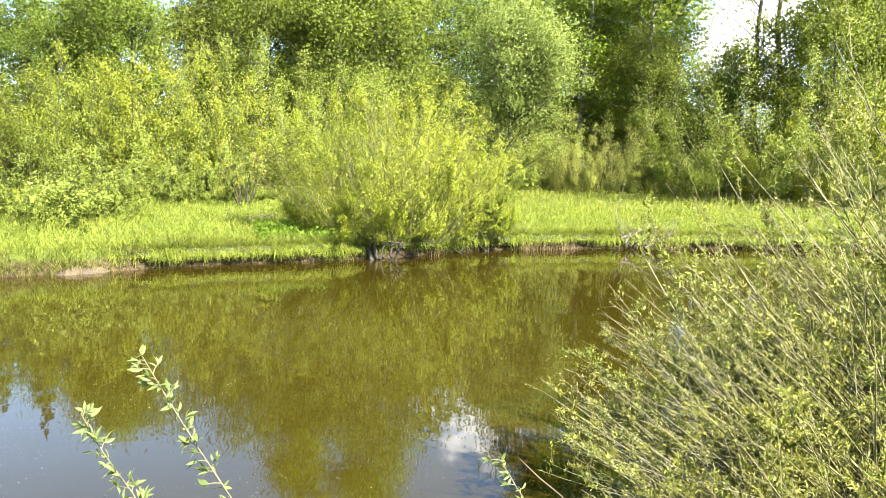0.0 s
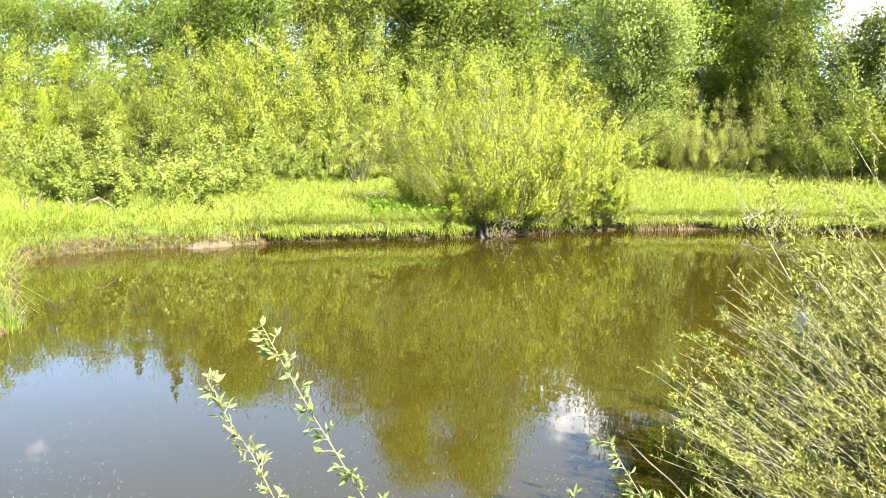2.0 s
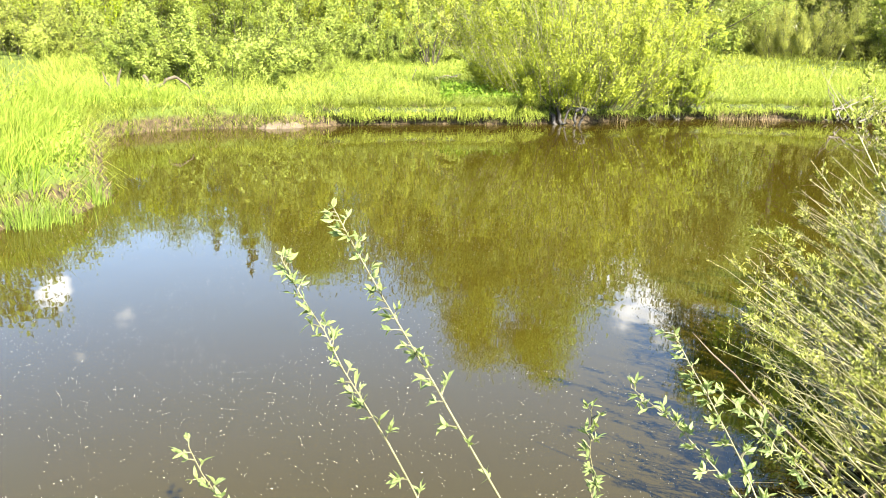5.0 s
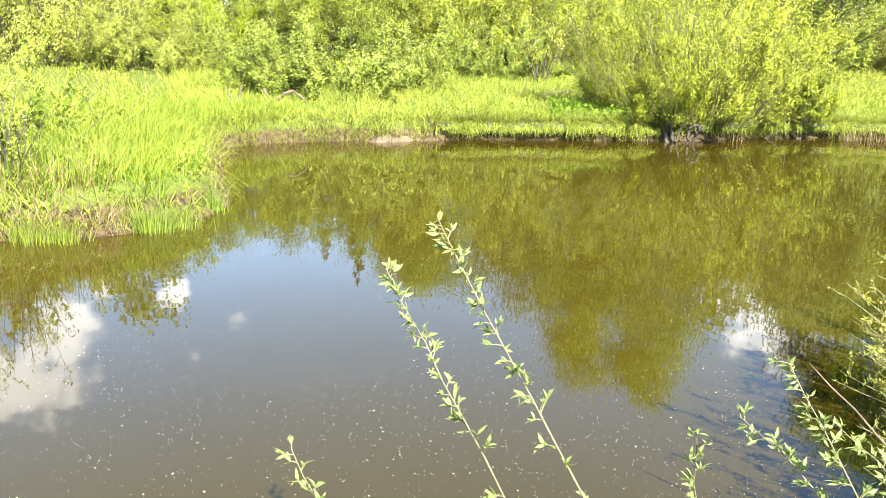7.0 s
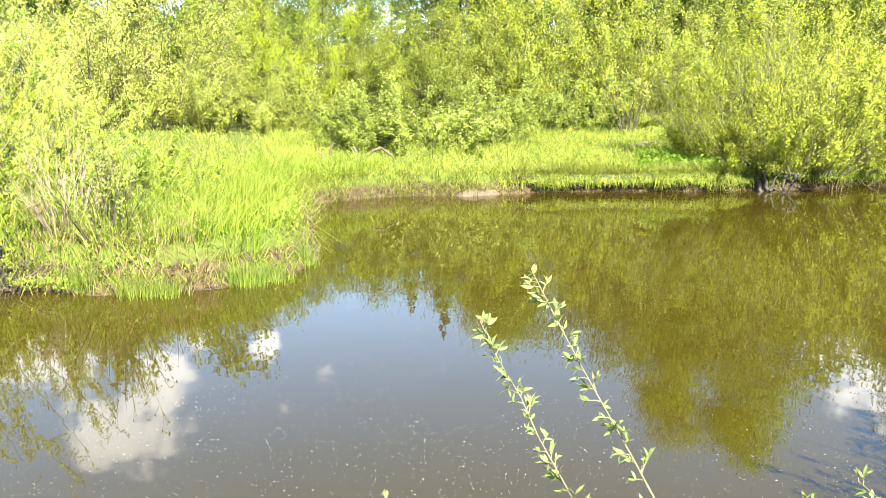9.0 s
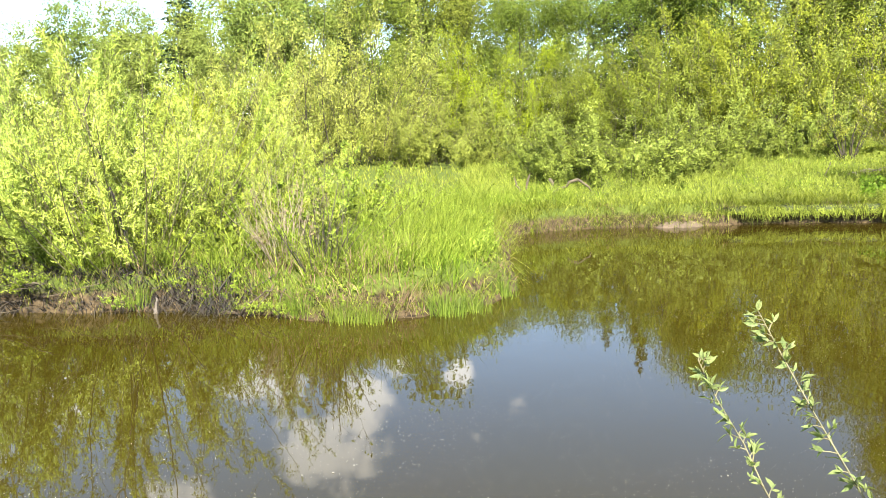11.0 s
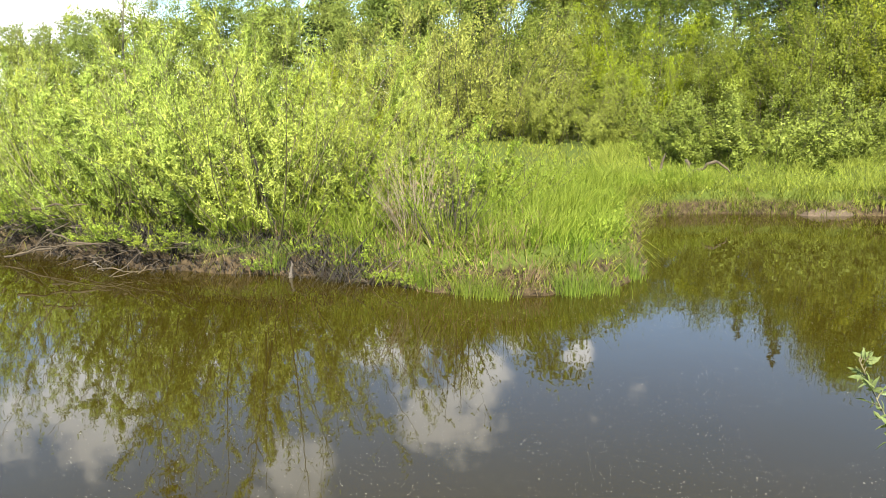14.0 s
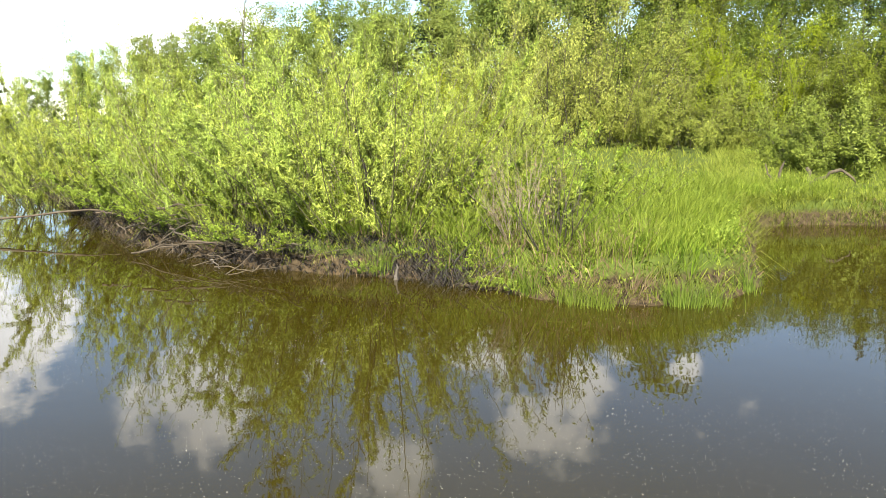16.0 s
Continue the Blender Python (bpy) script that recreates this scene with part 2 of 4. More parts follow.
BRUSH = rough_material("grey_brushwood", (0.0279, 0.0205, 0.0112), (0.0744, 0.0558, 0.031), 8, rough=0.95)
PALE_TWIG = rough_material("pale_twig", (0.0434, 0.0397, 0.0149), (0.108, 0.0942, 0.0403), 14, 0.2, 0.6)
DEAD_STALK = rough_material("dead_stalk", (0.085, 0.066, 0.038), (0.20, 0.16, 0.10), 14, 0.2, 0.7)
GREY_WOOD = rough_material("weathered_wood", (0.042, 0.034, 0.024), (0.112, 0.094, 0.071), 8, c=(0.025, 0.02, 0.015))
# dark wood, lowered further: the willow's shade on the stump is in this colour
DARK_WOOD = rough_material("wet_shade_dark_wood", (0.005, 0.0035, 0.002), (0.019, 0.0135, 0.0075), 10, rough=0.75)
BIRCH_BARK = rough_material("birch_bark", (0.0806, 0.0744, 0.062), (0.174, 0.161, 0.136), 3, c=(0.031, 0.0279, 0.0248), stretch=(1, 1, 3))
SAND = rough_material("wet_sand", (0.040, 0.027, 0.015), (0.080, 0.056, 0.032), 5)
PETAL = rough_material("floating_fluff", (0.19, 0.18, 0.15), (0.34, 0.32, 0.27), 40)
SOD = rough_material("dark_sod", (0.014, 0.020, 0.004), (0.040, 0.052, 0.010), 14, rough=0.95)
WATER, GROUND = water_material(), ground_material()

# ---- mesh helpers ----


def polar(az, d):
    """The place d metres from the eye, az degrees to the left of +y."""
    return -math.sin(radians(az)) * d, math.cos(radians(az)) * d


def mesh_of(name, verts, faces, material, smooth=False, out=None):
    """A mesh from an array of places and an array of triangles or quads; out: for every leaf, the way out of its clump."""
    me = bpy.data.meshes.new(name)
    verts, faces = np.asarray(verts, np.float32), np.asarray(faces, np.int32)
    k = faces.shape[1]
    me.vertices.add(len(verts))
    me.vertices.foreach_set("co", verts.ravel())
    me.loops.add(faces.size)
    me.loops.foreach_set("vertex_index", faces.ravel())
    me.polygons.add(len(faces))
    me.polygons.foreach_set("loop_start", np.arange(0, faces.size, k, dtype=np.int32))
    me.polygons.foreach_set("loop_total", np.full(len(faces), k, np.int32))
    if smooth:
        me.polygons.foreach_set("use_smooth", np.ones(len(faces), bool))
    me.materials.append(material)
    if out is not None:
        held = me.attributes.new("out", "FLOAT_VECTOR", "POINT")
        held.data.foreach_set("vector", np.repeat(out, len(verts) // len(out), axis=0).astype(np.float32).ravel())
    me.update(calc_edges=True)
    return me


def unit(v):
    return v / np.maximum(np.linalg.norm(v, axis=-1, keepdims=True), 1e-9)


def tubes(paths, radii, sides=5):
    """Tapered tubes along paths (S, K, 3) with radii (S, K): places and quads."""
    S, K, _ = paths.shape
    d = unit(np.gradient(paths, axis=1))
    ref = np.where(np.abs(d[..., 2:3]) > 0.9, np.array([1.0, 0, 0]), np.array([0, 0, 1.0]))
    u = unit(np.cross(d, ref))
    v = np.cross(d, u)
    a = np.arange(sides) / sides * 2 * np.pi
    ring = paths[:, :, None] + radii[:, :, None, None] * (np.cos(a)[:, None] * u[:, :, None] + np.sin(a)[:, None] * v[:, :, None])
    verts = ring.reshape(-1, 3)
    s, k, j = np.meshgrid(np.arange(S), np.arange(K - 1), np.arange(sides), indexing="ij")
    base, nxt = (s * K + k) * sides, (j + 1) % sides
    faces = np.stack([base + j, base + nxt, base + sides + nxt, base + sides + j], -1).reshape(-1, 4)
    return verts, faces


def leaves(rng, at, way, length, width, fold=0.25, far=False):
    """Folded pointed leaves from the places at, along way: one quad each, or one triangle where they stand far off."""
    n = len(at)
    way = unit(way)
    side = unit(np.cross(way, unit(rng.normal(size=(n, 3)))))
    up = np.cross(side, way)
    L, W = length[:, None], width[:, None]
    if far:
        return np.stack([at + side * W, at + way * L - up * L * 0.1, at - side * W + up * W * fold], 1).reshape(-1, 3), np.arange(3 * n).reshape(-1, 3)
    mid = at + way * L * 0.45
    verts = np.stack([at, mid + side * W + up * W * fold, at + way * L - up * L * 0.1, mid - side * W + up * W * fold], 1).reshape(-1, 3)
    return verts, np.arange(4 * n).reshape(-1, 4)


def curve_paths(start, way, length, lift, K, rng, wobble=0.05):
    """Paths from start along way that bend up (or, below zero, droop) on their length."""
    t = np.linspace(0, 1, K)[None, :, None]
    p = start[:, None] + way[:, None] * length[:, None, None] * t
    p = p + np.array([0, 0, 1.0]) * (lift * length)[:, None, None] * t * t
    side = rng.normal(size=(len(start), 1, 3)) * wobble * length[:, None, None]
    return p + side * np.sin(t * np.pi * 1.5)


def along(paths, which, f):
    """Places and directions on the paths numbered which at the fractions f."""
    K = paths.shape[1]
    g = np.clip(f, 0, 0.999) * (K - 1)
    i = g.astype(int)
    a, b = paths[which, i], paths[which, i + 1]
    return a + (b - a) * (g - i)[:, None], unit(b - a)


def part(name, me, parent, label=""):
    ob = new(name, me)
    ob.parent = parent
    if label:
        ob["label"] = label
    return ob


def shrub(name, seed, height, width, stems, shoots, count, leaf, mats, lean=(0, 0), upright=0.55, base=0.25, bare=0.25, thick=0.02, leaf_ratio=0.2, label="", category="bush", group="", label_stem="", sides=4, far=False, shoot=(0.10, 0.26), bow=0.04, low=0.28, clumpy=1.5, dome=0.42, loose=0.021):
    """A many-stemmed bush: stems fan out of one stool, bear shoots, and these bear leaves."""
    rng = np.random.default_rng(seed)
    a = rng.uniform(0, 2 * np.pi, stems)
    r = np.sqrt(rng.uniform(0.02, 1, stems))
    root = np.stack([np.cos(a) * r * width * base, np.sin(a) * r * width * base, np.full(stems, -0.08)], 1)
    out = np.stack([np.cos(a), np.sin(a), np.zeros(stems)], 1) * (r * (1 - upright) * width / height * 1.2)[:, None] + np.array([lean[0], lean[1], 0])
    way = unit(out + np.array([0, 0, 1.0]) + rng.normal(size=(stems, 3)) * 0.10)
    length = height * (low + (1.06 - low) * rng.uniform(0, 1, stems) ** 0.55) * (1.08 - dome * r ** 2)
    K = 7
    P = curve_paths(root, way, length, 0.12 * rng.uniform(-0.6, 1, stems), K, rng, bow)
    R = thick * height / 3 * rng.uniform(0.6, 1.2, stems)[:, None] * np.linspace(1, 0.18, K)[None]
    sv, sf = tubes(P, R, sides)
    # shoots
    n = stems * shoots
    w = rng.integers(0, stems, n)
    f = bare + (1 - bare) * rng.uniform(0, 1, n) ** 0.75
    at, d = along(P, w, f)
    q = unit(d * 0.8 + rng.normal(size=(n, 3)) * 0.55 + np.array([0, 0, 0.35]))
    ln = np.maximum(length[w], 0.6 * height) * rng.uniform(*shoot, n) * (1.15 - 0.5 * f)
    Q = curve_paths(at, q, ln, rng.uniform(-0.25, 0.35, n), 2 if far else 3, rng, 0.05)
    QR = thick * height / 3 * 0.22 * np.ones((n, 1)) * np.linspace(1, 0.35, 2 if far else 3)[None]
    qv, qf = tubes(Q, QR, 3)
    wood = mesh_of(name + "_stems", np.concatenate([sv, qv]), np.concatenate([sf, qf + len(sv)]), mats[1], True)
    # leaves
    share = rng.gamma(clumpy, 1.0, n) * rng.gamma(clumpy * 1.6, 1.0, stems)[w] * ln * (1.5 - f)
    lw = rng.choice(n, count, p=share / share.sum())
    at, d = along(Q, lw, rng.uniform(0.05, 1, count))
    at = at + rng.normal(size=(count, 3)) * (loose * height if far else leaf * 0.35)
    d = unit(d * 0.7 + rng.normal(size=(count, 3)) * 0.7 + np.array([0, 0, 0.15]))
    L = leaf * rng.uniform(0.55, 1.25, count)
    v, fc = leaves(rng, at, d, L, L * leaf_ratio, far=far)
    heart = np.array([lean[0] * height * 0.35, lean[1] * height * 0.35, height * 0.22])
    away = unit(unit((at - heart) * np.array([1, 1, 0.9])) + 0.55 * unit(at - Q[lw, 0]))
    ob = new(name)
    part("wood", wood, ob, label_stem)
    part("foliage", mesh_of(name + "_leaves", v, fc, mats[0], out=away), ob)
    return tagged(ob, label, category, group)


def tree(name, seed, height, width, limbs, clumps, count, leaf, mats, crown_from=0.2, droop=-0.1, trunk=0.13, bend=0.03, label="", category="tree", group="", shape=1.0, clump=0.16):
    """A tapered trunk, limbs that leave it at all heights, and leaves in loose clumps round the limbs' ends."""
    rng = np.random.default_rng(seed)
    K = 10
    t = np.linspace(0, 1, K)
    sway = np.cumsum(rng.normal(size=(K, 2)) * bend * height / K * 3, 0)
    P = np.stack([sway[:, 0], sway[:, 1], t * height * 0.97 - 0.15], 1)[None]
    tv, tf = tubes(P, (trunk * (1 - t * 0.92))[None], 9)
    f = crown_from + (1 - crown_from) * rng.uniform(0, 1, limbs) ** 0.9
    at, _ = along(P, np.zeros(limbs, int), f)
    a = rng.uniform(0, 2 * np.pi, limbs)
    g = (f - crown_from) / (1 - crown_from)
    spread = width / 2 * (0.45 + 1.1 * g * (1 - g) * 2 * shape + 0.1 * (1 - g)) * rng.uniform(0.6, 1.1, limbs)
    way = unit(np.stack([np.cos(a), np.sin(a), rng.uniform(0.25, 0.9, limbs) + 0.5 * g], 1))
    Q = curve_paths(at, way, spread, droop * rng.uniform(0.3, 1.4, limbs), 6, rng, 0.06)
    lv, lf = tubes(Q, trunk * 0.3 * (1.05 - f)[:, None] * np.linspace(1, 0.2, 6)[None] + 0.004, 3)
    wood = mesh_of(name + "_wood", np.concatenate([tv, lv]), np.concatenate([tf, lf + len(tv)]), mats[1], True)
    # clumps of leaves
    cw = rng.integers(0, limbs, clumps)
    c, cd = along(Q, cw, rng.uniform(0.25, 1.0, clumps))
    c = c + rng.normal(size=(clumps, 3)) * width * 0.05
    size = width * clump * rng.uniform(0.5, 1.25, clumps)
    share = rng.gamma(1.9, 1.0, clumps) * size ** 2
    k = rng.choice(clumps, count, p=share / share.sum())
    off = rng.normal(size=(count, 3)) * np.array([1, 1, 0.75])
    off = unit(off) * (np.abs(rng.normal(size=(count, 1))) * 0.45 + 0.25)
    lp = c[k] + off * size[k][:, None]
    d = unit(off * 0.6 + rng.normal(size=(count, 3)) * 0.7 + np.array([0, 0, -0.25]))
    L = leaf * rng.uniform(0.6, 1.3, count)
    v, fc = leaves(rng, lp, d, L, L * 0.36, far=True)
    away = unit(off * size[k][:, None] / (width * clump) + 0.75 * unit((lp - np.array([0, 0, height * (0.4 + crown_from / 2)])) * np.array([1, 1, 0.55])))
    ob = new(name)
    part("trunk", wood, ob)
    part("crown", mesh_of(name + "_crown", v, fc, mats[0], out=away), ob)
    return tagged(ob, label, category, group)


def spruce_tree(name, seed, height, width, label=""):
    rng = np.random.default_rng(seed)
    n = 240
    f = rng.uniform(0.08, 0.99, n)
    K = 8
    t = np.linspace(0, 1, K)
    P = np.stack([np.zeros(K), np.zeros(K), t * height], 1)[None]
    tv, tf = tubes(P, (0.17 * (1.01 - t))[None], 8)
    a = rng.uniform(0, 2 * np.pi, n)
    at = np.stack([np.zeros(n), np.zeros(n), f * height], 1)
    way = unit(np.stack([np.cos(a), np.sin(a), 0.15 + 0.3 * f], 1))
    ln = width / 2 * (1.02 - f) ** 0.85 * rng.uniform(0.75, 1.15, n)
    Q = curve_paths(at, way, ln, np.full(n, -0.22), 5, rng, 0.02)
    lv, lf = tubes(Q, 0.03 * (1.1 - f)[:, None] * np.linspace(1, 0.3, 5)[None], 3)
    m = 6500
    w = rng.choice(n, m, p=(ln + 0.05) / (ln + 0.05).sum())
    p, d = along(Q, w, rng.uniform(0.1, 1, m))
    d = unit(d + rng.normal(size=(m, 3)) * 0.5 + np.array([0, 0, -0.35]))
    L = rng.uniform(0.18, 0.42, m)
    v, fc = leaves(rng, p, d, L, L * 0.26, far=True)
    ob = new(name)
    part("trunk", mesh_of(name + "_wood", np.concatenate([tv, lv]), np.concatenate([tf, lf + len(tv)]), BARK, True), ob)
    part("crown", mesh_of(name + "_needles", v, fc, SPRUCE), ob)
    return tagged(ob, label, "spruce", "spruces behind the meadow")


# ---- ground and water ----
FAR_SHORE = [(-400, -60), (-90, -14), (-46, -4), (-36, 0.4), (-31, 1.4), (-28.6, 2.2), (-19.4, 2.5), (-16, 2.35), (-13.3, 2.55), (-11.8, 3.0), (-10.5, 3.3), (-9.3, 4.0), (-8.5, 4.6), (-7.4, 5.03), (-6.3, 5.35), (-5.7, 6.05), (-5.45, 6.95), (-5.66, 7.75), (-6.3, 8.4), (-7.2, 9.6), (-7.95, 10.6), (-8.5, 11.5), (-8.15, 12.45), (-7.5, 13.15), (-6.4, 13.75), (-5.2, 14.88), (-4.3, 15.4), (-2.4, 16.25), (-1.0, 17.1), (0.2, 18.4), (1.6, 19.25), (3.0, 19.65), (4.5, 19.9), (6.2, 20.2), (12, 20.9), (30, 22.5), (120, 34), (400, 90)]
NEAR_SHORE = [(400, 74), (120, 22), (30, 13), (12, 10.2), (6, 7.8), (3.6, 6.3), (2.3, 5.2), (1.5, 4.2), (1.15, 3.3), (0.7, 2.5), (0, 1.95), (-1.5, 1.3), (-4, -0.6), (-12, -4), (-34, -9), (-46, -14), (-90, -28), (-400, -80)]
RIVER = np.array(FAR_SHORE + NEAR_SHORE, float)


def shore_distance(x, y):
    """Metres from the waterline: above zero on land, below zero in the river."""
    p = np.stack([x, y], -1)
    best = np.full(x.shape, 1e9)
    inside = np.zeros(x.shape, bool)
    n = len(RIVER)
    for i in range(n):
        a, b = RIVER[i], RIVER[(i + 1) % n]
        ab = b - a
        t = np.clip(((p - a) @ ab) / (ab @ ab), 0, 1)
        best = np.minimum(best, np.hypot(p[..., 0] - a[0] - t * ab[0], p[..., 1] - a[1] - t * ab[1]))
        cross = (a[1] > y) != (b[1] > y)
        if abs(ab[1]) > 1e-9:
            inside ^= cross & (x < (b[0] - a[0]) * (y - a[1]) / (b[1] - a[1]) + a[0])
    return np.where(inside, -best, best)


def wave(x, y, seed, size, rows=6):
    """Smooth unevenness from a few crossing waves."""
    rng = np.random.default_rng(seed)
    z = np.zeros_like(x)
    for _ in range(rows):
        a, s = rng.uniform(0, 6.283), size * rng.uniform(0.5, 1.8)
        z = z + np.sin((x * math.cos(a) + y * math.sin(a)) * 6.283 / s + rng.uniform(0, 6.283))
    return z / rows


def smooth(a, b, v):
    t = np.clip((v - a) / (b - a), 0, 1)
    return t * t * (3 - 2 * t)


def land_height(x, y, sd=None):
    if sd is None:
        sd = shore_distance(x, y)
    d = sd + 0.10 * wave(x, y, 3, 1.1) + 0.085 * wave(x, y, 4, 0.35)
    # mud benches: the strip under the sand patch, and the tip of the spit
    bench = 0.15 * np.exp(-(((x + 7.2) ** 2 + (y - 13.3) ** 2) / 1.6)) + 0.45 * np.exp(-(((x + 7.6) ** 2 + (y - 5.1) ** 2) / 2.5)) + 0.3 * np.exp(-(((x + 5.6) ** 2 + (y - 6.6) ** 2) / 0.8))
    z = -0.75 + 0.67 * smooth(-2.2, -0.1, d) + 0.10 * smooth(-0.12, 0.1, d)
    z = z + 0.14 * smooth(0.0, 0.15 + bench, d) + 0.24 * smooth(0.02 + bench * 0.8, 0.22 + bench, d)
    z = z + 0.02 * np.clip(sd, 0, 45) + (0.034 * smooth(2, -6, x) * smooth(2, 12, y)) * np.clip(sd - 1.0, 0, 13) + 0.05 * wave(x, y, 5, 3.0) * smooth(0.3, 2, d)
    return z


def undercut(x, y):
    """How far the turf overhangs the water along the far bank, 0 to 1."""
    far = smooth(-6.1, -5.3, x) * smooth(12.5, 14.0, y)
    return far * smooth(-0.75, -0.1, wave(x, y, 9, 2.3))


def turf_height(x, y, sd):
    """The ground's height, or that of the overhanging turf above it."""
    z = land_height(x, y, sd)
    lip = (undercut(x, y) > 0.3) & (sd > -0.12) & (sd < 0.5)
    return np.where(lip, np.maximum(z, 0.36), z)


def lip_distance(x, y, sd):
    """Metres from the foot of the steep bank, inland."""
    return sd + 0.10 * wave(x, y, 3, 1.1) + 0.085 * wave(x, y, 4, 0.35)


def axis(lo, hi, step, far, grow):
    fine = np.arange(lo, hi + step / 2, step)
    up, dn, s = [], [], step
    while (up[-1] if up else hi) < far:
        s *= grow
        up.append((up[-1] if up else hi) + s)
        dn.append((dn[-1] if dn else lo) - s)
    return np.concatenate([dn[::-1], fine, up])


def ground_sheet():
    xs, ys = axis(-13.5, 6.5, 0.13, 2500, 1.18), axis(1.2, 21.0, 0.13, 2500, 1.18)
    X, Y = np.meshgrid(xs, ys)
    Z = land_height(X, Y)
    nx = len(xs)
    i, j = np.meshgrid(np.arange(nx - 1), np.arange(len(ys) - 1))
    a = (j * nx + i).ravel()
    ob = new("ground", mesh_of("ground", np.stack([X, Y, Z], -1).reshape(-1, 3), np.stack([a, a + 1, a + 1 + nx, a + nx], 1), GROUND, True))
    return tagged(ob, "green meadow turf with a low brown muddy river bank", "ground", kind="structure")


ground_sheet()


def turf_edge():
    """The sod that overhangs the far bank: a ragged shelf with a rounded lip, washed out below."""
    line = np.array([p for p in FAR_SHORE if -6.5 < p[0] < 13 and p[1] > 12], float)
    step = np.hypot(*np.diff(line, axis=0).T)
    run = np.concatenate([[0], np.cumsum(step)])
    u = np.arange(0, run[-1], 0.05)
    x, y = np.interp(u, run, line[:, 0]), np.interp(u, run, line[:, 1])
    for _ in range(3):
        x[1:-1], y[1:-1] = (x[:-2] + x[1:-1] * 2 + x[2:]) / 4, (y[:-2] + y[1:-1] * 2 + y[2:]) / 4
    tx, ty = np.gradient(x), np.gradient(y)
    ln = np.hypot(tx, ty)
    nx, ny = -ty / ln, tx / ln
    k = undercut(x, y)
    out = 0.30 - 0.42 * k + 0.05 * wave(x, y, 12, 0.5) * k + 0.03 * wave(x, y, 13, 0.17)
    top = 0.36 + 0.04 * wave(x, y, 14, 0.8)
    rows = [(0.75 + 0 * u, top - 0.12), (0.45 + 0 * u, top + 0.01), (out + 0.12, top - 0.01), (out + 0.04, top - 0.06), (out, top - 0.12), (out + 0.02, top - 0.17), (out + 0.15, top - 0.17), (0.6 + 0 * u, top - 0.2)]
    v = np.stack([np.stack([x + nx * o, y + ny * o, z], 1) for o, z in rows], 1)
    n, m = len(u), len(rows)
    i, j = np.meshgrid(np.arange(n - 1), np.arange(m - 1), indexing="ij")
    a = (i * m + j).ravel()
    ob = new("bank_turf", mesh_of("bank_turf", v.reshape(-1, 3), np.stack([a, a + m, a + m + 1, a + 1], 1), SOD, True))
    rng = np.random.default_rng(15)
    n = 42000
    k2 = rng.integers(0, len(u), n)
    tuft = 0.75 + 0.8 * wave(x, y, 16, 0.7)[k2] + 0.5 * wave(x, y, 17, 0.21)[k2]
    back = rng.uniform(0.0, 1.0, n) ** 1.3 * 0.5
    stiff = smooth(0.04, 0.3, back)
    ln = np.clip(tuft + rng.normal(size=n) * 0.2, 0.2, 1.7) * rng.uniform(0.13, 0.27, n)
    o = out[k2] + back
    p = np.stack([x[k2] + nx[k2] * o, y[k2] + ny[k2] * o, top[k2] - 0.14 + np.minimum(back, 0.16) * 0.8], 1)
    way = np.stack([-nx[k2], -ny[k2], np.zeros(n)], 1) * rng.uniform(0.1, 0.7, (n, 1)) + np.stack([tx[k2], ty[k2], 0 * u[k2]], 1) / 0.05 * rng.normal(size=(n, 1)) * 0.45
    side = np.stack([tx[k2], ty[k2], 0 * u[k2]], 1) / np.hypot(tx, ty)[k2][:, None] * rng.uniform(0.0025, 0.006, (n, 1))
    mid = p + (way + np.array([0, 0, 0.35])) * ln[:, None] * 0.6
    tip = p + (way * 1.3 + np.array([0, 0, 1.0]) * (rng.uniform(-1.0, -0.2, n) * (1 - stiff) + rng.uniform(0.5, 1.0, n) * stiff)[:, None]) * ln[:, None]
    q = np.arange(n)[:, None] * 5
    f = np.concatenate([q + np.array([[0, 1, 2]]), q + np.array([[0, 2, 4]]), q + np.array([[4, 2, 3]])])
    fringe = new("bank_fringe", mesh_of("bank_fringe", np.stack([p - side, p + side, mid + side, tip, mid - side], 1).reshape(-1, 3), f, GRASS))
    tagged(fringe, "green grass hanging over the bank's sod edge", "grass", kind="stuff")
    return tagged(ob, "ragged sod overhanging the washed-out river bank", "turf", kind="structure")


turf_edge()
w = new("water", mesh_of("water", [(-420, -100, 0), (420, -100, 0), (420, 100, 0), (-420, 100, 0)], [(0, 1, 2, 3)], WATER))
tagged(w, "still murky brown river water reflecting trees and sky", "water", kind="structure")


def on_land(x, y):
    return float(land_height(np.array([float(x)]), np.array([float(y)]))[0])


def stand(ob, az, d, scale=1.0, turn=0.0, first=False, squash=1.0):
    """Sets a plant on the ground, az degrees to the left, d metres off; copies it unless it is the first."""
    x, y = polar(az, d)
    m = pose(x, y, on_land(x, y) - 0.03, 0, 0, turn) @ Matrix.Diagonal((scale * squash, scale * squash, scale, 1))
    if first:
        ob.matrix_basis = m
        return ob
    made = copy_thing(ob, m)
    made.matrix_basis = m
    return made


# ---- the far bank ----
bank_willow = shrub("willow_bush", 11, 3.75, 5.0, 260, 13, 130000, 0.045, (WILLOW, TWIG), upright=0.54, base=0.36, thick=0.009, bare=0.0, low=0.10, clumpy=1.2, loose=0.013, label="large bright yellow-green willow bush on the river bank", group="willows on the far bank", leaf_ratio=0.34, far=True)
stand(bank_willow, 4.4, 18.3, 0.88, first=True, squash=1.1)
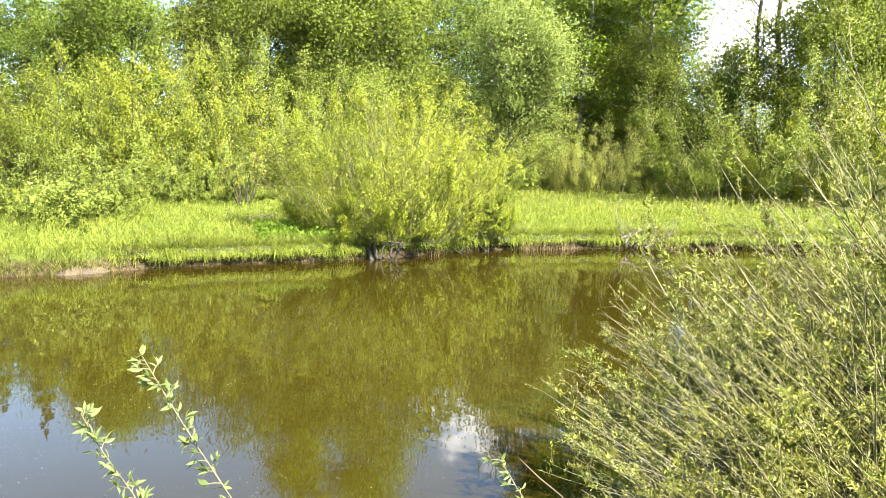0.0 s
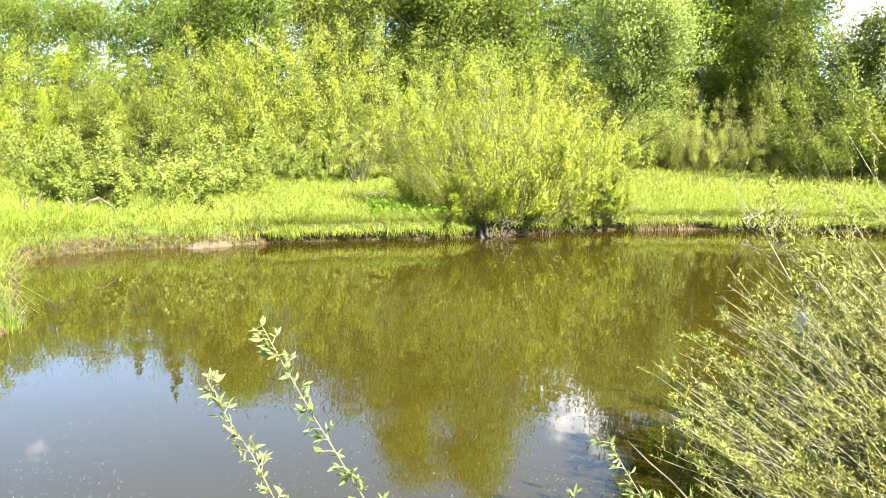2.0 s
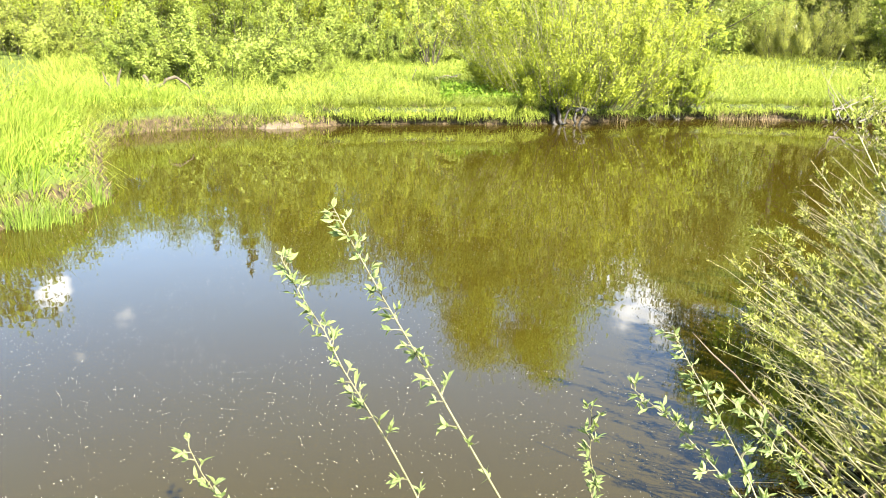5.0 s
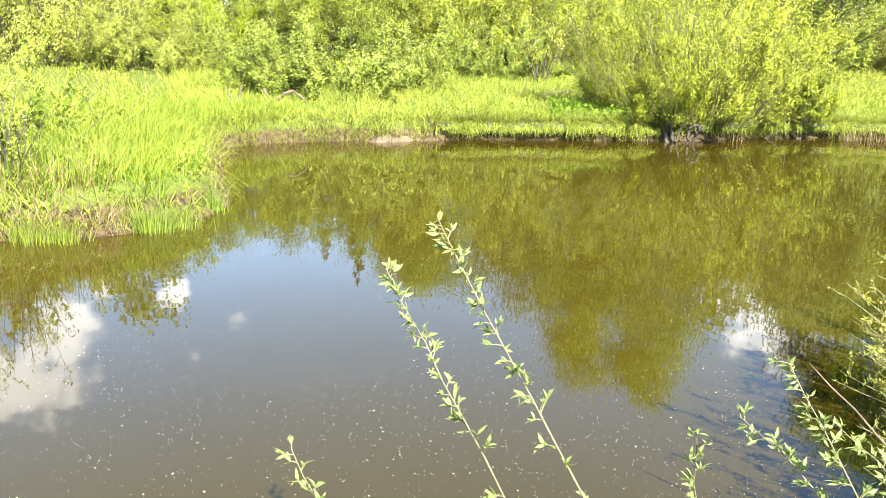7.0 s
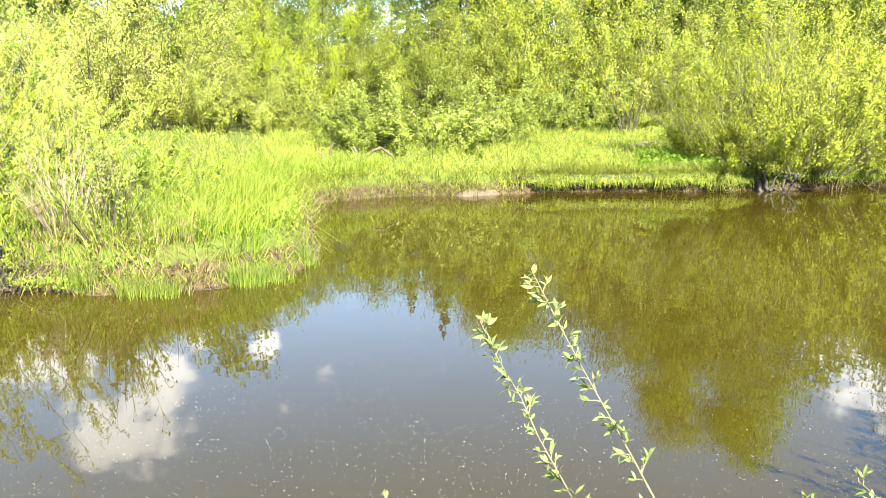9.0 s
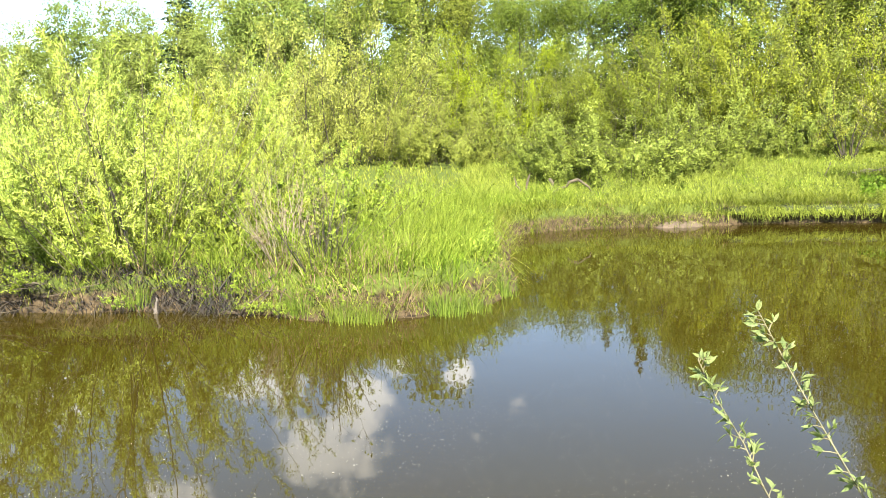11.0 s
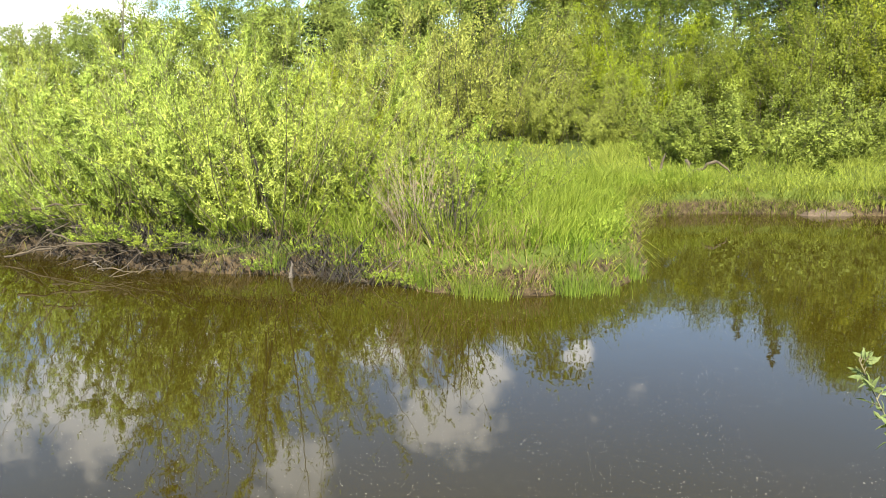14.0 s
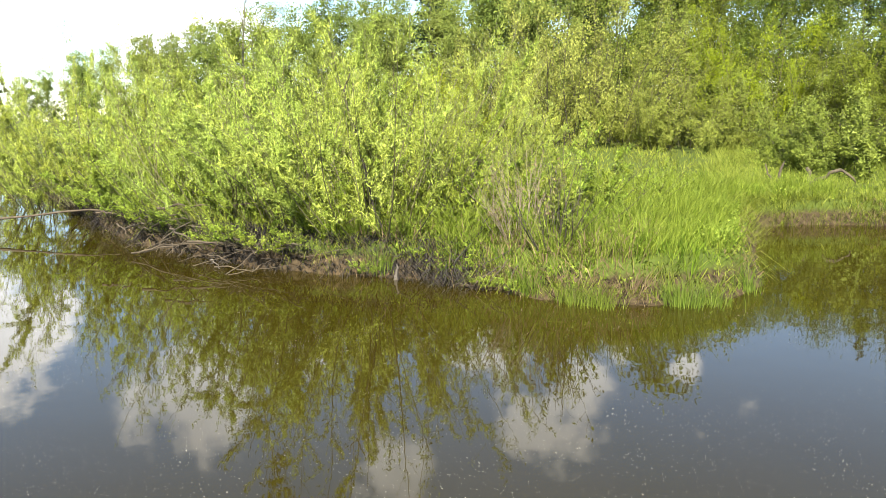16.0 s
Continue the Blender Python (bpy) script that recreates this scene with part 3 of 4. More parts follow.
small_willow = shrub("willow_bush", 12, 2.5, 3.0, 80, 12, 36000, 0.045, (WILLOW, TWIG), upright=0.6, base=0.34, thick=0.01, bare=0.0, low=0.16, clumpy=1.2, loose=0.013, label="smaller bright willow bush beside the large one", group="willows on the far bank", leaf_ratio=0.34, far=True)
stand(small_willow, -1.9, 19.0, 0.9, first=True)

# shared kinds of shrub, four metres high
S1 = shrub("shrub", 21, 4.0, 4.2, 64, 8, 40000, 0.048, (SHRUB, TWIG), upright=0.52, base=0.4, thick=0.009, low=0.15, label="leafy pale green willow shrub in the meadow", group="shrubs behind the meadow", leaf_ratio=0.44, far=True, bare=0.03)
S2 = shrub("shrub", 22, 4.0, 4.6, 64, 8, 40000, 0.048, (WILLOW, TWIG), upright=0.52, base=0.4, thick=0.009, low=0.15, label="yellow-green willow shrub in the meadow", group="shrubs behind the meadow", leaf_ratio=0.42, far=True, bare=0.03)
S3 = shrub("shrub", 23, 4.0, 4.6, 68, 8, 42000, 0.045, (OLIVE, BARK), upright=0.52, base=0.4, thick=0.009, low=0.15, label="olive-grey shrub with thin young leaves", group="shrubs behind the meadow", leaf_ratio=0.42, far=True, bare=0.03)
S4 = shrub("shrub", 24, 4.0, 3.6, 60, 8, 40000, 0.048, (YELLOW, TWIG), upright=0.52, base=0.4, thick=0.009, low=0.15, label="yellow flowering willow shrub", group="shrubs behind the meadow", leaf_ratio=0.44, far=True, bare=0.03)
S5 = shrub("shrub", 25, 2.0, 3.2, 60, 8, 24000, 0.046, (SHRUB, BARK), upright=0.52, base=0.4, thick=0.009, low=0.15, label="low grey-green willow shrub in the meadow", group="shrubs behind the meadow", leaf_ratio=0.4, far=True, bare=0.03)
S6 = shrub("shrub", 26, 4.0, 4.4, 64, 8, 40000, 0.048, (DEEP, BARK), upright=0.52, base=0.4, thick=0.009, low=0.15, label="dense mid-green willow shrub behind the meadow", group="shrubs behind the meadow", leaf_ratio=0.43, far=True, bare=0.03)
PLANTS = [
    # kind, turn left, distance, scale, squash
    (S5, 28.9, 19.5, 1.04, 1.27), (S5, 32.0, 19.8, 0.88, 1.10), (S5, 25.0, 20.5, 0.96, 1.02), (S5, 21.8, 24.0, 1.10, 1.02), (S5, 16.8, 25.0, 1.00, 1.02),
    (S6, 27.5, 29.0, 1.05, 1.0), (S6, 22.8, 29.5, 1.35, 1.0), (S2, 18.2, 30.0, 1.30, 1.0), (S1, 14.0, 31.0, 1.30, 1.0), (S2, 10.0, 31.0, 1.2, 1.0),
    (S4, 37.4, 30.0, 1.1, 0.9), (S6, 33.8, 30.5, 0.95, 1.0), (S6, 30.4, 31.5, 1.12, 1.0), (S3, 48.4, 26.0, 1.36, 0.95), (S1, 43.0, 25.0, 0.72, 1.2),
    (S5, 40.5, 24.0, 1.00, 1.02), (S5, 36.5, 26.5, 1.20, 0.94), (S3, 52.5, 27.0, 1.05, 1.0), (S1, 44.5, 32.0, 1.1, 1.2),
    (S3, -10.2, 41.0, 0.95, 1.1), (S3, -12.9, 42.0, 0.98, 1.1), (S3, -15.6, 41.0, 0.85, 1.2), (S1, -20.2, 37.0, 1.6, 1.1), (S2, -24.5, 37.0, 1.2, 1.1), (S1, -29.0, 36.0, 1.35, 1.1), (S3, -8.0, 42.0, 0.8, 1.1), (S1, -22.6, 43.0, 1.5, 1.1), (S2, -18.8, 44.0, 1.45, 1.1), (S3, -6.0, 43.0, 1.0, 1.1), (S1, 5.6, 31.0, 1.15, 1.1), (S2, 1.6, 33.0, 1.2, 1.1), (S1, -1.4, 39.0, 1.3, 1.1), (S4, 58.6, 17.5, 0.62, 1.0),
]
for k, (kind, az, d, s, q) in enumerate(PLANTS):
    stand(kind, az, d, s, 47 * k, kind.matrix_basis.translation.length < 0.01, q)

# ---- trees ----
ROUND = tree("round_tree", 31, 7.2, 6.6, 60, 260, 70000, 0.078, (PALE_LEAF, BARK), 0.06, 0.05, 0.12, label="dense round light green willow tree", shape=1.2, clump=0.14)
stand(ROUND, -4.2, 34, first=True)
T1 = tree("birch_tree", 41, 18.0, 8.0, 66, 300, 50000, 0.115, (FRESH, BIRCH_BARK), 0.08, -0.3, 0.16, label="tall birch with fresh green leaves", group="trees behind the meadow")
T2 = tree("alder_tree", 42, 16.0, 9.0, 66, 300, 52000, 0.11, (SHRUB, BARK), 0.05, 0.0, 0.17, label="tall pale green alder tree", group="trees behind the meadow")
T3 = tree("aspen_tree", 43, 15.0, 6.5, 50, 120, 7000, 0.12, (OLIVE, BARK), 0.25, 0.1, 0.14, label="thin aspen tree with sparse grey-green leaves", group="trees behind the meadow", clump=0.12)
T4 = tree("willow_tree", 44, 9.5, 8.5, 60, 220, 34000, 0.115, (BIRCH, BARK), 0.04, 0.1, 0.13, label="broad pale green willow tree behind the shrubs", group="willow trees behind the shrubs", shape=1.1)
T5 = tree("alder_tree", 45, 16.0, 10.5, 26, 200, 12000, 0.30, (HAZED, BARK), 0.05, 0.0, 0.17, label="distant green alder tree at the wood's edge", group="trees at the wood's edge")
TREES = [
    (T1, 9.6, 43, 0.88), (T1, 4.8, 44, 0.93), (T4, 3.6, 40, 0.98), (T4, 7.2, 39, 0.95), (T2, 10.8, 46, 0.82), (T4, 12.6, 41, 0.95), (T3, 14.6, 48, 0.72), (T4, 17.2, 42, 0.98), (T2, 17.5, 52, 0.64), (T1, 22.8, 47, 0.66), (T4, 21.2, 40, 0.88), (T4, 26.0, 42, 0.74), (T2, 23.8, 52, 0.8), (T4, -1.4, 44, 1.0),
    (T1, -9.3, 46, 1.10), (T1, -13.4, 47, 1.28), (T1, -6.8, 50, 1.1), (T3, -21.4, 41, 1.25), (T3, -23.0, 42, 1.3), (T1, -27.4, 46, 1.1), (T4, -28.5, 44, 1.0), (T1, -31.5, 46, 1.0), (T4, -8.6, 48, 0.95), (T4, -12.2, 50, 0.95), (T4, -18.3, 41, 0.64), (T4, -22.3, 41, 0.62), (T4, -26.0, 40, 0.95), (T4, -14.8, 43, 0.75),
    (T4, 30.6, 44, 0.76), (T4, 35.6, 46, 0.76), (T4, 40.5, 47, 0.85), (T4, 46.0, 46, 0.85),
    (T5, 32.8, 58, 0.6), (T5, 36.4, 56, 0.6), (T5, 39.4, 62, 0.76), (T5, 42.4, 60, 0.97), (T5, 46.5, 80, 0.85), (T5, 51.3, 62, 0.8), (T5, 54.8, 66, 0.74), (T5, 49.0, 84, 0.85),
    (T5, 62.5, 82, 0.73), (T5, 65.7, 84, 0.75), (T3, 69.2, 80, 0.74), (T5, 57.6, 86, 0.8), (T5, 61.0, 90, 0.74), (T5, 64.2, 95, 0.76), (T5, 70.5, 92, 0.68), (T5, 74.2, 104, 0.66), (T5, 78.0, 112, 0.62), (T5, 82.0, 128, 0.55), (T5, 48.4, 72, 0.7), (T5, 44.2, 70, 0.85), (T5, 72.4, 98, 0.62), (T5, 76.0, 105, 0.6), (T5, 80.0, 115, 0.55), (T5, 84.0, 135, 0.45), (T5, 88.0, 150, 0.42), (T5, 68.0, 100, 0.72),
    (T5, 27.5, 64, 0.72), (T5, 23.5, 66, 0.8), (T5, 20.0, 66, 0.68), (T5, 15.5, 64, 0.8), (T5, 12.0, 62, 0.9), (T5, 8.5, 62, 1.0), (T5, 5.0, 61, 1.0), (T5, 1.5, 62, 1.0), (T5, -2.0, 63, 0.95), (T5, -5.5, 63, 0.95), (T5, -9.0, 62, 1.0), (T5, -12.5, 62, 1.0), (T5, -16.0, 63, 1.0), (T5, -19.5, 70, 0.5), (T5, -23.0, 70, 0.5), (T5, -27.0, 62, 0.95), (T5, -30.5, 64, 0.95),
    (T5, 57.0, 40, 0.33), (T5, 61.5, 42, 0.31), (T5, 66.0, 44, 0.3), (T5, 70.0, 46, 0.31), (T5, 74.0, 50, 0.34), (T5, 78.0, 56, 0.33), (T5, 82.0, 64, 0.32), (T5, 85.5, 74, 0.26), (T5, 89.5, 86, 0.24), (T5, 93.0, 100, 0.26), (T5, 63.5, 60, 0.42), (T5, 58.4, 46, 0.42), (T5, 52.0, 52, 0.5), (T5, 54.0, 56, 0.55), (T5, 50.3, 58, 0.6), (T5, 68.5, 62, 0.41), (T5, 72.5, 66, 0.44), (T5, 76.5, 72, 0.4),
]
for k, (kind, az, d, s) in enumerate(TREES):
    stand(kind, az, d, s, 61 * k, kind.matrix_basis.translation.length < 0.01)
SP = spruce_tree("spruce_tree", 51, 17.0, 5.0, "dark narrow spruce behind the shrubs")
for k, (az, d, s) in enumerate([(29.6, 62, 0.83), (27.25, 60, 0.92), (58.6, 58, 0.84), (47.3, 66, 0.75), (23.4, 58, 0.9)]):
    stand(SP, az, d, s, 40 * k, k == 0)


def far_wood():
    """The belt of wood that closes the view all round."""
    rng = np.random.default_rng(61)
    n, m = 420, 26000
    a = rng.uniform(0, 2 * np.pi, n)
    r = rng.uniform(190, 260, n)
    h = rng.uniform(8, 15, n)
    k = rng.integers(0, n, m)
    off = unit(rng.normal(size=(m, 3))) * rng.uniform(0.5, 1.0, (m, 1))
    at = np.stack([np.cos(a[k]) * r[k], np.sin(a[k]) * r[k], h[k] * 0.5], 1) + off * np.stack([h[k] * 0.42, h[k] * 0.42, h[k] * 0.55], 1)
    L = rng.uniform(0.7, 1.8, m)
    v, f = leaves(rng, at, rng.normal(size=(m, 3)), L, L * 0.4, far=True)
    return tagged(new("far_wood", mesh_of("far_wood", v, f, BIRCH)), "distant belt of green deciduous wood", "wood", kind="stuff")


far_wood()

# ---- the spit ----
P1 = shrub("spit_willow", 71, 3.0, 3.4, 50, 12, 36000, 0.052, (SPIT_LEAF, TWIG), upright=0.3, bare=0.12, label="straggly grey-green willow on the muddy spit", group="willows on the spit", leaf_ratio=0.15, thick=0.011, far=True, dome=0.25, loose=0.009, clumpy=1.0)
P2 = shrub("spit_willow", 72, 3.0, 3.2, 46, 12, 36000, 0.052, (SPIT_LEAF_B, TWIG), upright=0.35, bare=0.12, label="straggly yellow-green willow on the muddy spit", group="willows on the spit", leaf_ratio=0.15, thick=0.011, far=True, dome=0.25, loose=0.009, clumpy=1.0)
P3 = shrub("low_willow", 73, 1.3, 2.0, 34, 8, 8000, 0.05, (LOW_LEAF, BARK), upright=0.2, bare=0.2, low=0.25, label="low leafy willow overhanging the muddy bank", group="low willows on the spit", leaf_ratio=0.19, far=True, dome=0.25, loose=0.009, clumpy=1.0)
P4 = shrub("low_willow", 74, 1.3, 1.9, 32, 8, 7500, 0.05, (LOW_LEAF, BARK), upright=0.25, bare=0.2, low=0.25, label="low bright willow overhanging the muddy bank", group="low willows on the spit", leaf_ratio=0.19, far=True, dome=0.25, loose=0.009, clumpy=1.0)
LOW = [(P4, -11.9, 3.75, 0.75), (P4, -14.2, 3.0, 0.85), (P3, -15.6, 2.9, 1.0), (P3, -10.2, 4.45, 0.75), (P3, -17.5, 2.9, 1.2), (P4, -19.6, 3.0, 1.3), (P3, -8.35, 5.75, 0.5), (P3, -10.5, 4.9, 1.0), (P4, -12.4, 4.2, 1.1), (P3, -7.9, 6.6, 0.85), (P3, -11.3, 4.7, 1.1), (P4, -8.9, 6.1, 0.9), (P3, -8.5, 7.5, 0.85), (P4, -9.5, 7.0, 1.05), (P3, -10.0, 8.4, 1.1), (P4, -9.0, 8.9, 0.8), (P4, -9.6, 5.4, 1.0), (P3, -10.9, 6.3, 1.15)]
for k, (kind, x, y, s) in enumerate(LOW):
    stand(kind, math.degrees(math.atan2(-x, y)), math.hypot(x, y), s, 71 * k, kind.matrix_basis.translation.length < 0.01)
P5 = shrub("overhanging_willow", 75, 0.95, 1.5, 26, 8, 2600, 0.05, (LOW_LEAF, BARK), lean=(0.0, -0.75), upright=0.2, base=0.22, bare=0.25, low=0.4, shoot=(0.12, 0.3), label="leafy willow sprigs hanging over the river water", group="willow sprigs over the water", leaf_ratio=0.18, far=True, dome=0.25, loose=0.012, clumpy=1.2)
OVER = [(-10.3, 3.55, 0.62, 25), (-10.75, 3.42, 0.72, -15), (-12.6, 2.95, 0.6, 10), (-11.5, 3.2, 0.5, -20), (-9.0, 4.4, 0.42, 10), (-14.8, 2.7, 0.9, 0), (-16.2, 2.6, 1.0, -10), (-7.1, 5.3, 0.4, 0), (-7.5, 5.1, 0.36, 30), (-9.9, 3.85, 0.5, -5), (-11.1, 3.3, 0.6, 15), (-13.3, 2.8, 0.8, -10)]
for k, (x, y, s, turn) in enumerate(OVER):
    stand(P5, math.degrees(math.atan2(-x, y)), math.hypot(x, y), s, turn, k == 0)
SPIT = [(P1, 63.4, 11.0, 1.0), (P2, 57.6, 11.8, 0.78), (P1, 68.2, 12.0, 0.95), (P1, 73.0, 12.8, 0.88), (P2, 60.5, 14.5, 1.0), (P1, 54.0, 14.0, 0.66), (P2, 66.0, 15.0, 1.0), (P2, 77.4, 15.4, 1.0), (P2, 81.2, 17.8, 1.05), (P1, 84.3, 21, 1.1), (P2, 86.9, 25.5, 1.1), (P2, 72.5, 17.0, 1.1), (P1, 79.3, 21.0, 1.15), (P2, 90.0, 32.0, 1.2)]
for k, (kind, az, d, s) in enumerate(SPIT):
    stand(kind, az, d, s, 53 * k, kind.matrix_basis.translation.length < 0.01)

# ---- near bank: the big willow beside the viewer ----
NEAR = [(81, 1.75, 3.3, 1.2, 2.0, (-0.75, 0.05), 6000, 150), (82, 2.75, 4.3, 1.75, 3.0, (-0.85, 0.0), 14000, 210), (83, 3.6, 4.6, 2.1, 2.8, (-0.5, -0.05), 9500, 150), (84, 1.25, 2.75, 0.75, 1.2, (-0.5, 0.3), 1500, 90), (85, 2.4, 3.4, 1.35, 2.2, (-0.7, 0.0), 9500, 160), (88, 1.7, 3.9, 1.1, 1.8, (-0.9, 0.1), 5500, 100)]
for seed, x, y, h, wd, ln, cnt, n in NEAR:
    ob = shrub("near_willow", seed, h, wd, int(n * 1.3), 7, int(cnt * 4.6), 0.021, (NEAR_LEAF, NEAR_STEM), lean=ln, upright=0.1, base=0.26, bare=0.2, thick=0.018 / h ** 0.5, leaf_ratio=0.17, shoot=(0.05, 0.15), bow=0.02, low=0.5, sides=3, clumpy=1.4, label="spreading willow bush with many thin pale stems, near bank", group="willows on the near bank")
    ob.matrix_basis = pose(x, y, on_land(x, y))
SPRIG = [(86, 2.3, 3.9, 1.9, 18), (87, 3.1, 4.0, 2.3, 18), (89, 2.7, 4.6, 1.9, 18), (90, 3.4, 4.4, 2.4, 26), (91, 2.75, 4.1, 1.75, 26), (92, 3.9, 4.9, 2.5, 26)]
for seed, x, y, h, n in SPRIG:
    ob = shrub("near_willow", seed, h, 2.6, n, 10, 8500, 0.03, (NEAR_LEAF, NEAR_STEM), lean=(-0.35, 0.0), upright=0.3, base=0.2, bare=0.3, thick=0.016, leaf_ratio=0.2, label="tall loose willow shoots above the near bush", group="willows on the near bank")
    ob.matrix_basis = pose(x, y, on_land(x, y))


# ---- grass ----
def tufts(name, seed, clumps, per, az, dist, tall, wide, spread, material, label, shore=(0.05, 80), hang=0.0, gaps=-9.0, category="grass", plain=False):
    """Grass in tufts on the land inside a wedge of the plan; hang bends the blades towards the water."""
    rng = np.random.default_rng(seed)
    n = clumps * (150 if hang else 40)
    a = np.radians(rng.uniform(*az, n))
    r = np.sqrt(rng.uniform(dist[0] ** 2, dist[1] ** 2, n))
    x, y = -np.sin(a) * r, np.cos(a) * r
    sd = shore_distance(x, y)
    lip = lip_distance(x, y, sd) if hang else sd
    keep = np.flatnonzero((lip > shore[0]) & (lip < shore[1]) & (wave(x, y, 7, 1.6) > gaps))[:clumps]
    cx, cy = x[keep], y[keep]
    m = len(cx)
    ch = rng.uniform(0.4, 1.35, m) * (1 + 0.45 * wave(cx, cy, seed + 1, 2.5) + 0.35 * wave(cx, cy, seed + 2, 0.8))
    k = np.repeat(np.arange(m), per)
    n = len(k)
    o = rng.normal(size=(n, 2)) * spread
    x, y = cx[k] + o[:, 0], cy[k] + o[:, 1]
    sd = shore_distance(x, y)
    e = 0.05
    down = -np.stack([shore_distance(x + e, y) - sd, shore_distance(x, y + e) - sd], 1) / e if hang else np.zeros((n, 2))
    z = np.maximum(turf_height(x, y, sd), -0.05)
    h = rng.uniform(tall[0], tall[1], n) * ch[k]
    b = np.arctan2(o[:, 1], o[:, 0]) + rng.normal(size=n) * 0.6
    face = rng.uniform(0, 6.283, n)
    side = np.stack([np.cos(face), np.sin(face), np.zeros(n)], 1)
    lean = np.stack([np.cos(b), np.sin(b)], 1) * rng.uniform(0.05, 1.25, (n, 1)) + down * hang * 0.36
    out = np.concatenate([lean, np.zeros((n, 1))], 1) * h[:, None]
    p = np.stack([x, y, z - 0.02], 1)
    w = (wide * rng.uniform(0.6, 1.4, n))[:, None]
    up = np.array([0, 0, 1.0])
    mid = p + up * (h * (0.6 - 0.12 * hang))[:, None] + out * 0.4
    tip = p + up * (h * (rng.uniform(0.75, 1.0, n) - 0.8 * hang))[:, None] + out
    v = np.stack([p - side * w, p + side * w, mid + side * w * 0.75, tip, mid - side * w * 0.75], 1).reshape(-1, 3)
    q = np.arange(n)[:, None] * 5
    f3 = np.concatenate([q + np.array([[0, 1, 2]]), q + np.array([[0, 2, 4]]), q + np.array([[4, 2, 3]])])
    if plain:
        v, f3 = np.stack([p - side * w, p + side * w, tip], 1).reshape(-1, 3), np.arange(3 * n).reshape(-1, 3)
    return tagged(new(name, mesh_of(name, v, f3, material)), label, category, kind="stuff")


tufts("spit_grass", 91, 4300, 17, (32, 68), (6, 16), (0.14, 0.48), 0.0036, 0.062, LUSH, "fine fresh green grass on the spit", (0.42, 80))
tufts("spit_grass", 106, 1100, 14, (32, 66), (6, 16), (0.10, 0.34), 0.0045, 0.05, HERB, "darker green grass tufts on the spit", (0.3, 80))
tufts("spit_grass", 95, 1200, 13, (60, 95), (8, 26), (0.15, 0.4), 0.006, 0.14, GRASS, "tall fresh green grass under the spit's willows", (0.2, 80))
tufts("bank_grass", 92, 7600, 15, (-32, 40), (12, 29), (0.10, 0.30), 0.008, 0.13, GRASS, "fresh green meadow grass above the far bank", (0.15, 80), plain=True)
tufts("bank_grass", 107, 1500, 13, (-32, 40), (12, 29), (0.08, 0.26), 0.009, 0.08, HERB, "darker green grass tufts above the far bank", (0.2, 80), plain=True)
tufts("meadow_grass", 93, 3600, 13, (-32, 40), (24, 50), (0.15, 0.36), 0.016, 0.3, GRASS, "fresh green meadow grass before the shrubs", plain=True)
tufts("meadow_grass", 99, 3200, 13, (34, 72), (14.5, 48), (0.12, 0.30), 0.010, 0.26, GRASS, "fresh green meadow grass behind the spit", plain=True)
tufts("shore_grass", 103, 500, 12, (64, 90), (9, 22), (0.12, 0.34), 0.005, 0.08, GRASS, "green grass on the bank under the willows", (0.35, 1.6))
tufts("near_grass", 94, 200, 16, (-60, -12), (2.2, 6), (0.15, 0.4), 0.005, 0.06, GRASS, "green grass on the near bank", (0.1, 20))
tufts("near_litter", 102, 260, 12, (-60, -8), (2.4, 6), (0.12, 0.36), 0.0035, 0.09, STRAW, "pale dead stalks lying under the near willow", (0.0, 6), 0.9)
# brown twig litter that also stands in for shade inside the bush
tufts("near_shade_brush", 105, 800, 12, (-60, -8), (2.4, 6), (0.10, 0.34), 0.004, 0.10, BRUSH, "dead twigs and leaf litter, also darkening the near willow's shaded interior", (0.0, 6), 0.7, category="litter")
tufts("overhanging_grass", 96, 1500, 12, (-32, 42), (12.5, 28), (0.12, 0.34), 0.0042, 0.07, GRASS, "grass hanging over the edge of the far bank", (0.04, 0.40), 0.7, -0.6)
tufts("overhanging_grass", 100, 420, 11, (33.5, 95), (6, 30), (0.12, 0.27), 0.005, 0.07, GRASS, "grass hanging over the edge of the spit", (0.12, 0.5), 1.3, -0.45)


def herbs(name, seed, count, az, dist, leaf, tall, label, material, shore=(0.2, 80), gaps=-0.1):
    """Broad-leaved weeds among the grass: small leaves at all heights, in drifts."""
    rng = np.random.default_rng(seed)
    n = count * 6
    a = np.radians(rng.uniform(*az, n))
    r = np.sqrt(rng.uniform(dist[0] ** 2, dist[1] ** 2, n))
    x, y = -np.sin(a) * r, np.cos(a) * r
    sd = shore_distance(x, y)
    drift = wave(x, y, seed, 1.3) + 0.4 * wave(x, y, seed + 1, 0.4)
    keep = np.flatnonzero((sd > shore[0]) & (sd < shore[1]) & (drift > gaps))[:count]
    x, y, sd, drift = x[keep], y[keep], sd[keep], drift[keep]
    n = len(x)
    z = land_height(x, y, sd) + tall * rng.uniform(0.15, 1, n) * (0.6 + 0.8 * np.clip(drift, 0, 1))
    L = leaf * rng.uniform(0.6, 1.3, n)
    v, f = leaves(rng, np.stack([x, y, z], 1), rng.normal(size=(n, 3)) + np.array([0, 0, 0.6]), L, L * 0.33, far=True)
    return tagged(new(name, mesh_of(name, v, f, material)), label, "herbs", kind="stuff")


